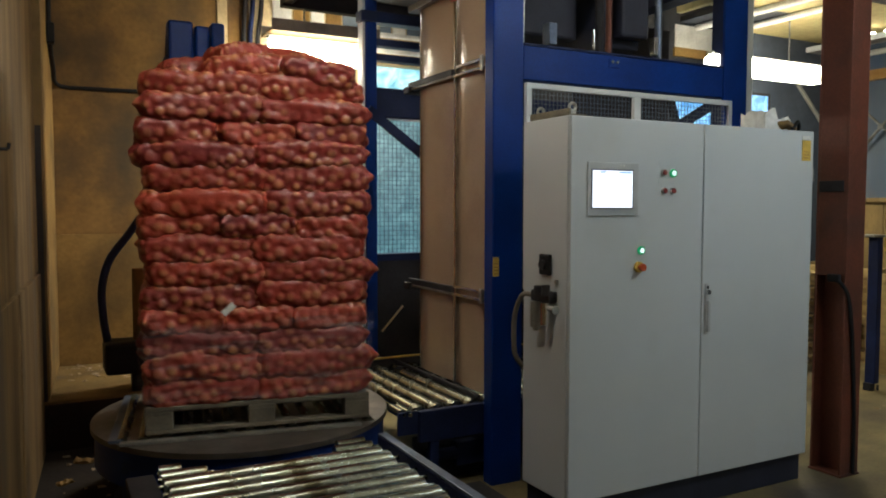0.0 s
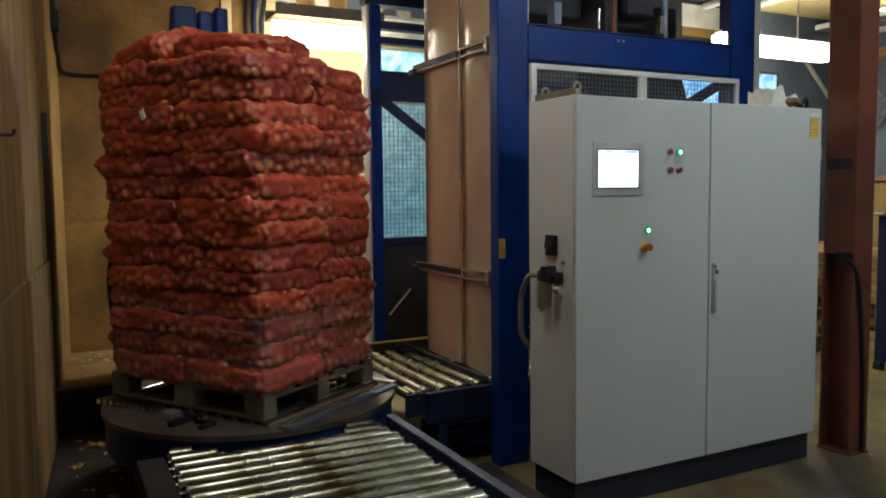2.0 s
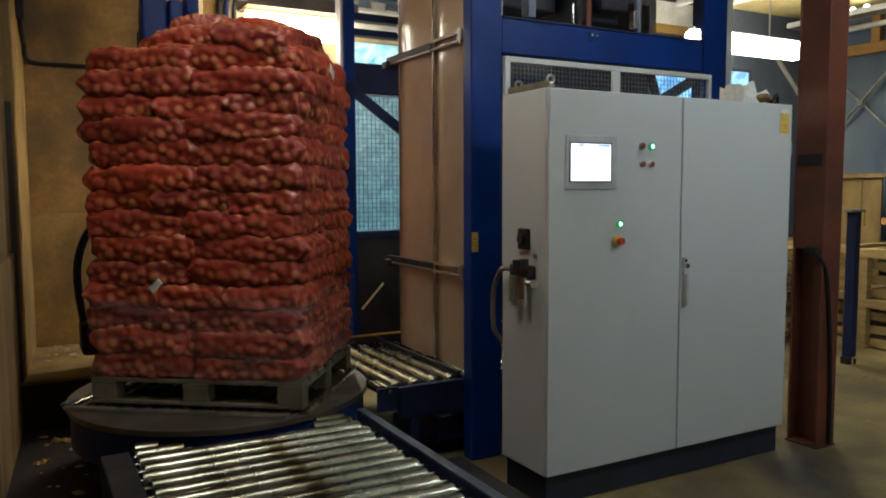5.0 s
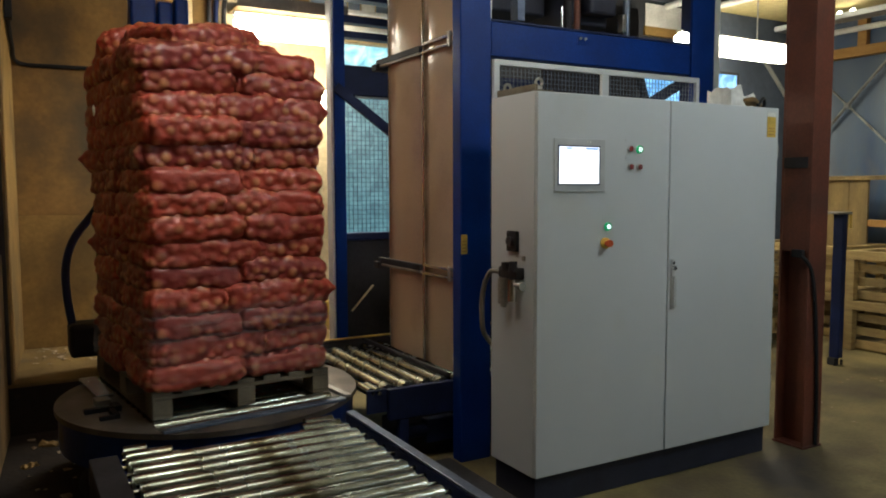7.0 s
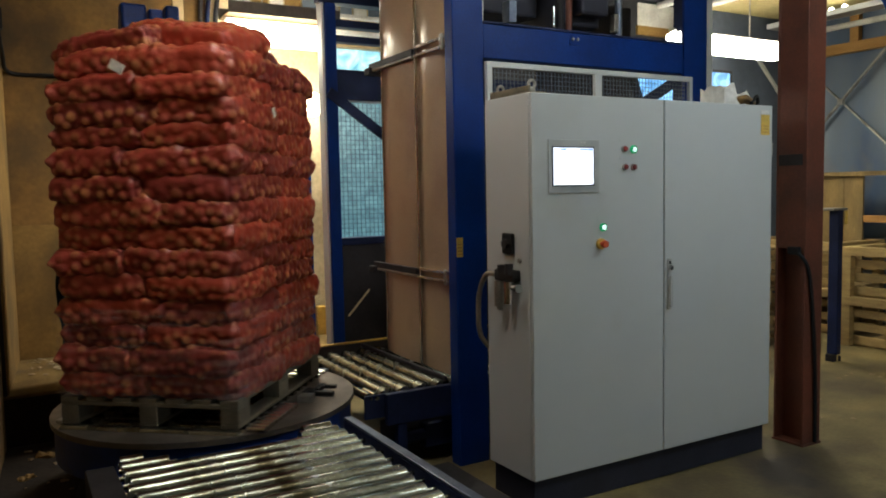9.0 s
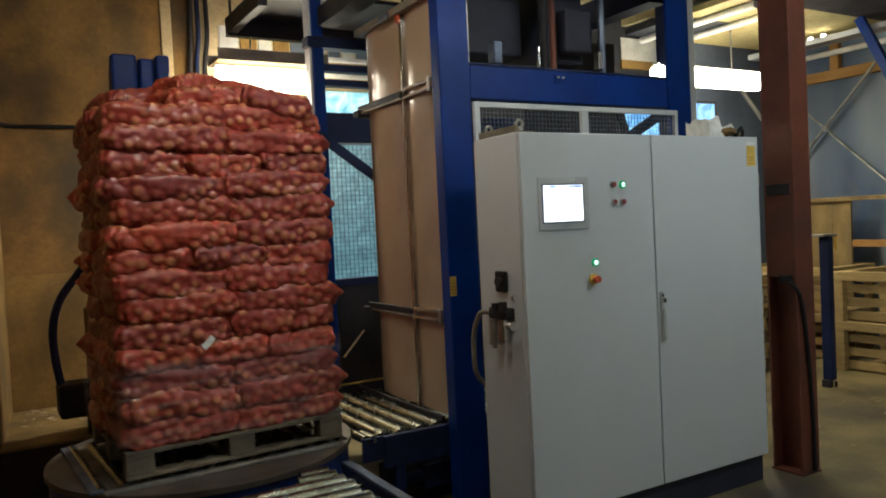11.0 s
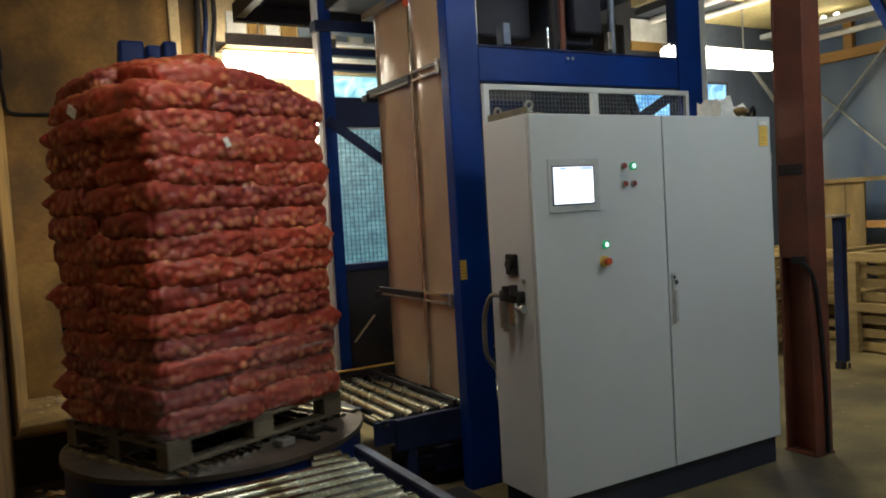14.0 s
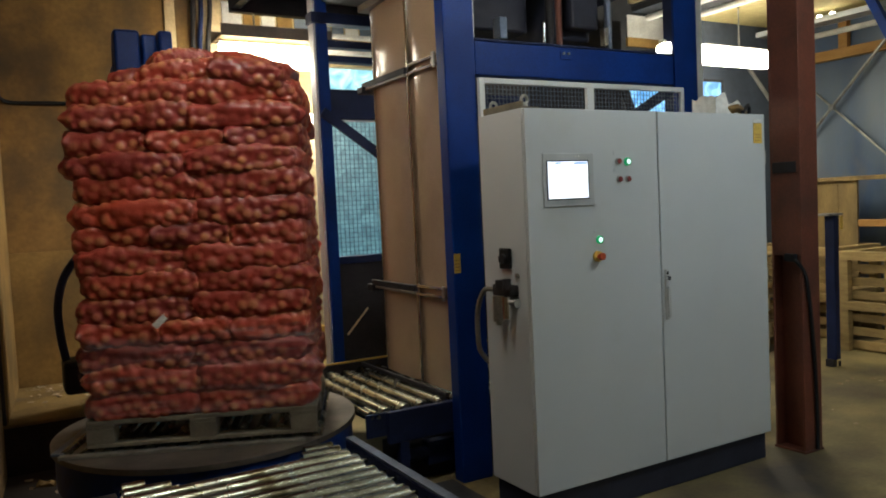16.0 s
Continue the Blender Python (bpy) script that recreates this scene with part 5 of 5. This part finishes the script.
first = flat_pallet(4.3, 2.2, 0.0)
for k in range(1, 7):
    copy_thing(first, pose(4.3 + 0.02 * math.sin(k * 2.1), 2.2 + 0.02 * math.cos(k * 3.3), 0.1445 * k))

fence = thing("timber_fence", "pale timber boards and rails fixed before the plastic sheeting", "fence", (6.0, 1.5, 0))
XF = 6.25
part("board", box(XF, 2.13, 0.0, XF + 0.03, 2.36, 1.80, 0.004), M_FENCE, fence)
part("board", box(XF, 2.365, 0.0, XF + 0.025, 2.66, 1.795, 0.004), M_FENCE, fence)
part("board", box(XF, 2.665, 0.0, XF + 0.03, 3.0, 1.79, 0.004), M_FENCE, fence)
part("rail", box(XF - 0.04, -0.8, 1.76, XF - 0.0005, 3.0, 1.81, 0.004), M_FENCE, fence)
part("rail", box(XF - 0.04, -0.8, 1.23, XF - 0.0005, 2.1, 1.31, 0.004), M_TIMBER, fence)
for y in (-0.75, 0.6):
    part("post", box(XF, y, 0.0, XF + 0.08, y + 0.09, 1.80, 0.004), M_FENCE, fence)

XE = RIGHT - 0.06
rail = thing("timber_rail", "orange timber wall plate with short studs under the eaves", "timber", (XE, 0, 3.3))
part("wall_plate", box(XE - 0.05, -6.0, 3.24, XE + 0.05, 3.27, 3.36, 0.006), M_TIMBER, rail)
for y in (-1.0, 0.35, 1.7, 2.45):
    part("stud", box(XE - 0.03, y, 3.3605, XE + 0.05, y + 0.11, 3.689, 0.005), M_TIMBER, rail)
part("upper_plate", box(XE - 0.02, -6.0, 3.6895, XE + 0.05, 3.27, 3.729, 0.005), M_TIMBER, rail)
br = thing("wall_bracing", "crossed galvanised steel rods bracing the sheeted wall", "bracing", (XE, 2.3, 2.6))
part("brace_rod", rod(bmesh.new(), (XE - 0.06, 3.3, 1.98), (XE - 0.06, 1.95, 3.37), 0.018, 10), M_ZINC, br, smooth=True)
part("brace_rod", rod(bmesh.new(), (XE - 0.02, 3.1, 3.09), (XE - 0.02, 1.3, 1.38), 0.014, 10), M_ZINC, br, smooth=True)
part("joint", box(XE - 0.085, 2.60, 2.63, XE - 0.03, 2.67, 2.70, 0.006), M_ZINC, br)
build_pipe("eaves_pipe", [(6.57, -4.0, 3.56), (6.57, 0.0, 3.56), (6.57, 3.27, 3.56)], 0.035, M_WHITE, "white painted pipe under the eaves")
tray = thing("ceiling_tray", "grey cable tray with small round lamps under the ceiling", "cable tray", (6.1, 1.6, 3.95))
tb = part("tray", box(5.95, -2.0, 3.575, 6.17, 3.2, 3.585, 0.002), M_ZINC, tray)
part("tray_side", box(5.935, -2.0, 3.575, 5.9495, 3.2, 3.635, 0.002), M_CAB, tb)
part("tray_side", box(6.1705, -2.0, 3.575, 6.185, 3.2, 3.635, 0.002), M_CAB, tb)
for y, zt in ((1.5, 3.731), (2.9, 3.741)):
    part("hanger", rod(bmesh.new(), (6.06, y, 3.586), (6.06, y, zt), 0.008, 8), M_ZINC, tray)
for y in (2.42, 2.26):
    bm = bmesh.new()
    bmesh.ops.create_uvsphere(bm, u_segments=12, v_segments=8, radius=0.03, matrix=Matrix.Translation((6.04, y, 3.655)))
    part("small_lamp", bm, G_BULB, tb, "small lit round lamp", smooth=True)
build_pipe("ceiling_pipe", [(4.70, 1.755, 3.706), (4.70, 2.5, 3.706), (4.70, 3.275, 3.706)], 0.034, M_WHITE, "white pipe under the lowered ceiling")
build_pipe("ceiling_pipe", [(4.20, 1.755, 3.702), (4.20, 2.5, 3.702), (4.20, 3.275, 3.702)], 0.038, M_WHITE, "white pipe under the lowered ceiling")
solid("pale_strut", bar(bmesh.new(), (5.72, 3.262, 3.36), (6.45, 3.262, 2.66), 0.03, 0.04), M_GREY, "pale diagonal strut fixed to the dark partition", "strut")
solid("blue_strut", bar(bmesh.new(), (5.88, 0.0, 0.02), (5.88, 1.735, 3.715), 0.07, 0.09), M_BLUE, "blue diagonal steel strut rising to the ceiling", "strut")

plat = thing("overhead_platform", "dark steel platform with a pale strut above the rear lamp", "platform", (0.6, 3.0, 3.4))
part("front_beam", box(-0.50, 3.36, 3.40, 1.9, 3.44, 3.56, 0.005), M_DARK, plat)
part("side_beam", box(-0.50, YB + 0.15, 3.42, -0.43, 3.3595, 3.56, 0.005), M_DARK, plat)
part("deck", box(-0.42, YB + 0.15, 3.53, 1.9, 3.3595, 3.56, 0.003), M_DARK, plat)
part("strut", bar(bmesh.new(), (-0.44, 3.34, 3.44), (0.36, 3.34, 4.22), 0.03, 0.05), M_ZINC, plat)
for x in (-0.46, 1.2):
    part("hanger", rod(bmesh.new(), (x, 3.40, 3.56), (x, 3.40, CEIL), 0.012, 8), M_DARK, plat)

# ---- litter on the floor ----
rnd = random.Random(11)
bm = bmesh.new()
for k in range(260):
    zone = rnd.random()
    if zone < 0.45:
        x, y, z = rnd.uniform(-2.30, -2.05), rnd.uniform(-0.6, 2.7), 0.0075
        if rnd.random() < 0.55:
            continue
    elif zone < 0.65:
        x, y, z = rnd.uniform(-2.2, -1.6), rnd.uniform(3.3, 4.0), 0.357
    else:
        x, y, z = rnd.uniform(2.2, 4.6), rnd.uniform(-1.4, 1.2), 0.004
    s = rnd.uniform(0.008, 0.035)
    a = rnd.uniform(0, 6.28)
    q = []
    for j in range(5):
        t = a + j * 1.2566
        q.append(bm.verts.new((x + s * math.cos(t) * rnd.uniform(0.6, 1.2), y + s * math.sin(t) * rnd.uniform(0.6, 1.2), z + rnd.uniform(0.001, 0.012))))
    c = bm.verts.new((x, y, z + 0.015))
    for j in range(5):
        bm.faces.new((q[j], q[(j + 1) % 5], c))
solid("floor_litter", bm, M_LITTER, "scattered dry onion skins and scraps on the floor", "litter", kind="stuff")


def film_scrap(x, y, turn, size, material, label):
    """A crumpled piece of plastic film lying on the floor."""
    b = bmesh.new()
    bmesh.ops.create_grid(b, x_segments=12, y_segments=6, size=0.06)
    for v in b.verts:
        edge = 1 + 0.35 * noise.noise(v.co * 25 + Vector((x * 9, y * 9, 0)))
        v.co = Vector((v.co.x * 1.2 * size * edge, v.co.y * 0.7 * size * edge, 0.020 + 0.022 * noise.noise(v.co * 34 + Vector((x, y, 0)))))
    r = bmesh.ops.extrude_face_region(b, geom=b.faces[:])
    for v in r["geom"]:
        if isinstance(v, bmesh.types.BMVert):
            v.co.z = 0.0084
    bmesh.ops.transform(b, matrix=pose(x, y, 0, 0, 0, turn), verts=b.verts)
    solid("plastic_scrap", b, material, label, "scrap", group="floor scraps")


film_scrap(-1.96, 1.98, 0, 1.0, M_WHITE, "pale crumpled scrap of plastic film on the floor")
film_scrap(-2.15, 2.42, -25, 0.85, M_BOARD2, "tan crumpled paper scrap on the dark floor")
film_scrap(-2.27, 2.03, 40, 0.65, M_BOARD2, "tan crumpled paper scrap on the dark floor")


# ---- what turns ----
TURN0, RATE = -9.72, 66.625


def motions():
    rows = [(0.5 * k, pose(TC.x, TC.y, 0, 0, 0, TURN0 + RATE * 0.5 * k)) for k in range(33)]
    walk(TABLE, rows)
    shift = pose(0.06, 0, 0)          # the pallet stands a little off the axis
    walk(PALLET, [(t, m @ shift) for t, m in rows])
    walk(LOAD, [(t, m @ shift) for t, m in rows])


motions()
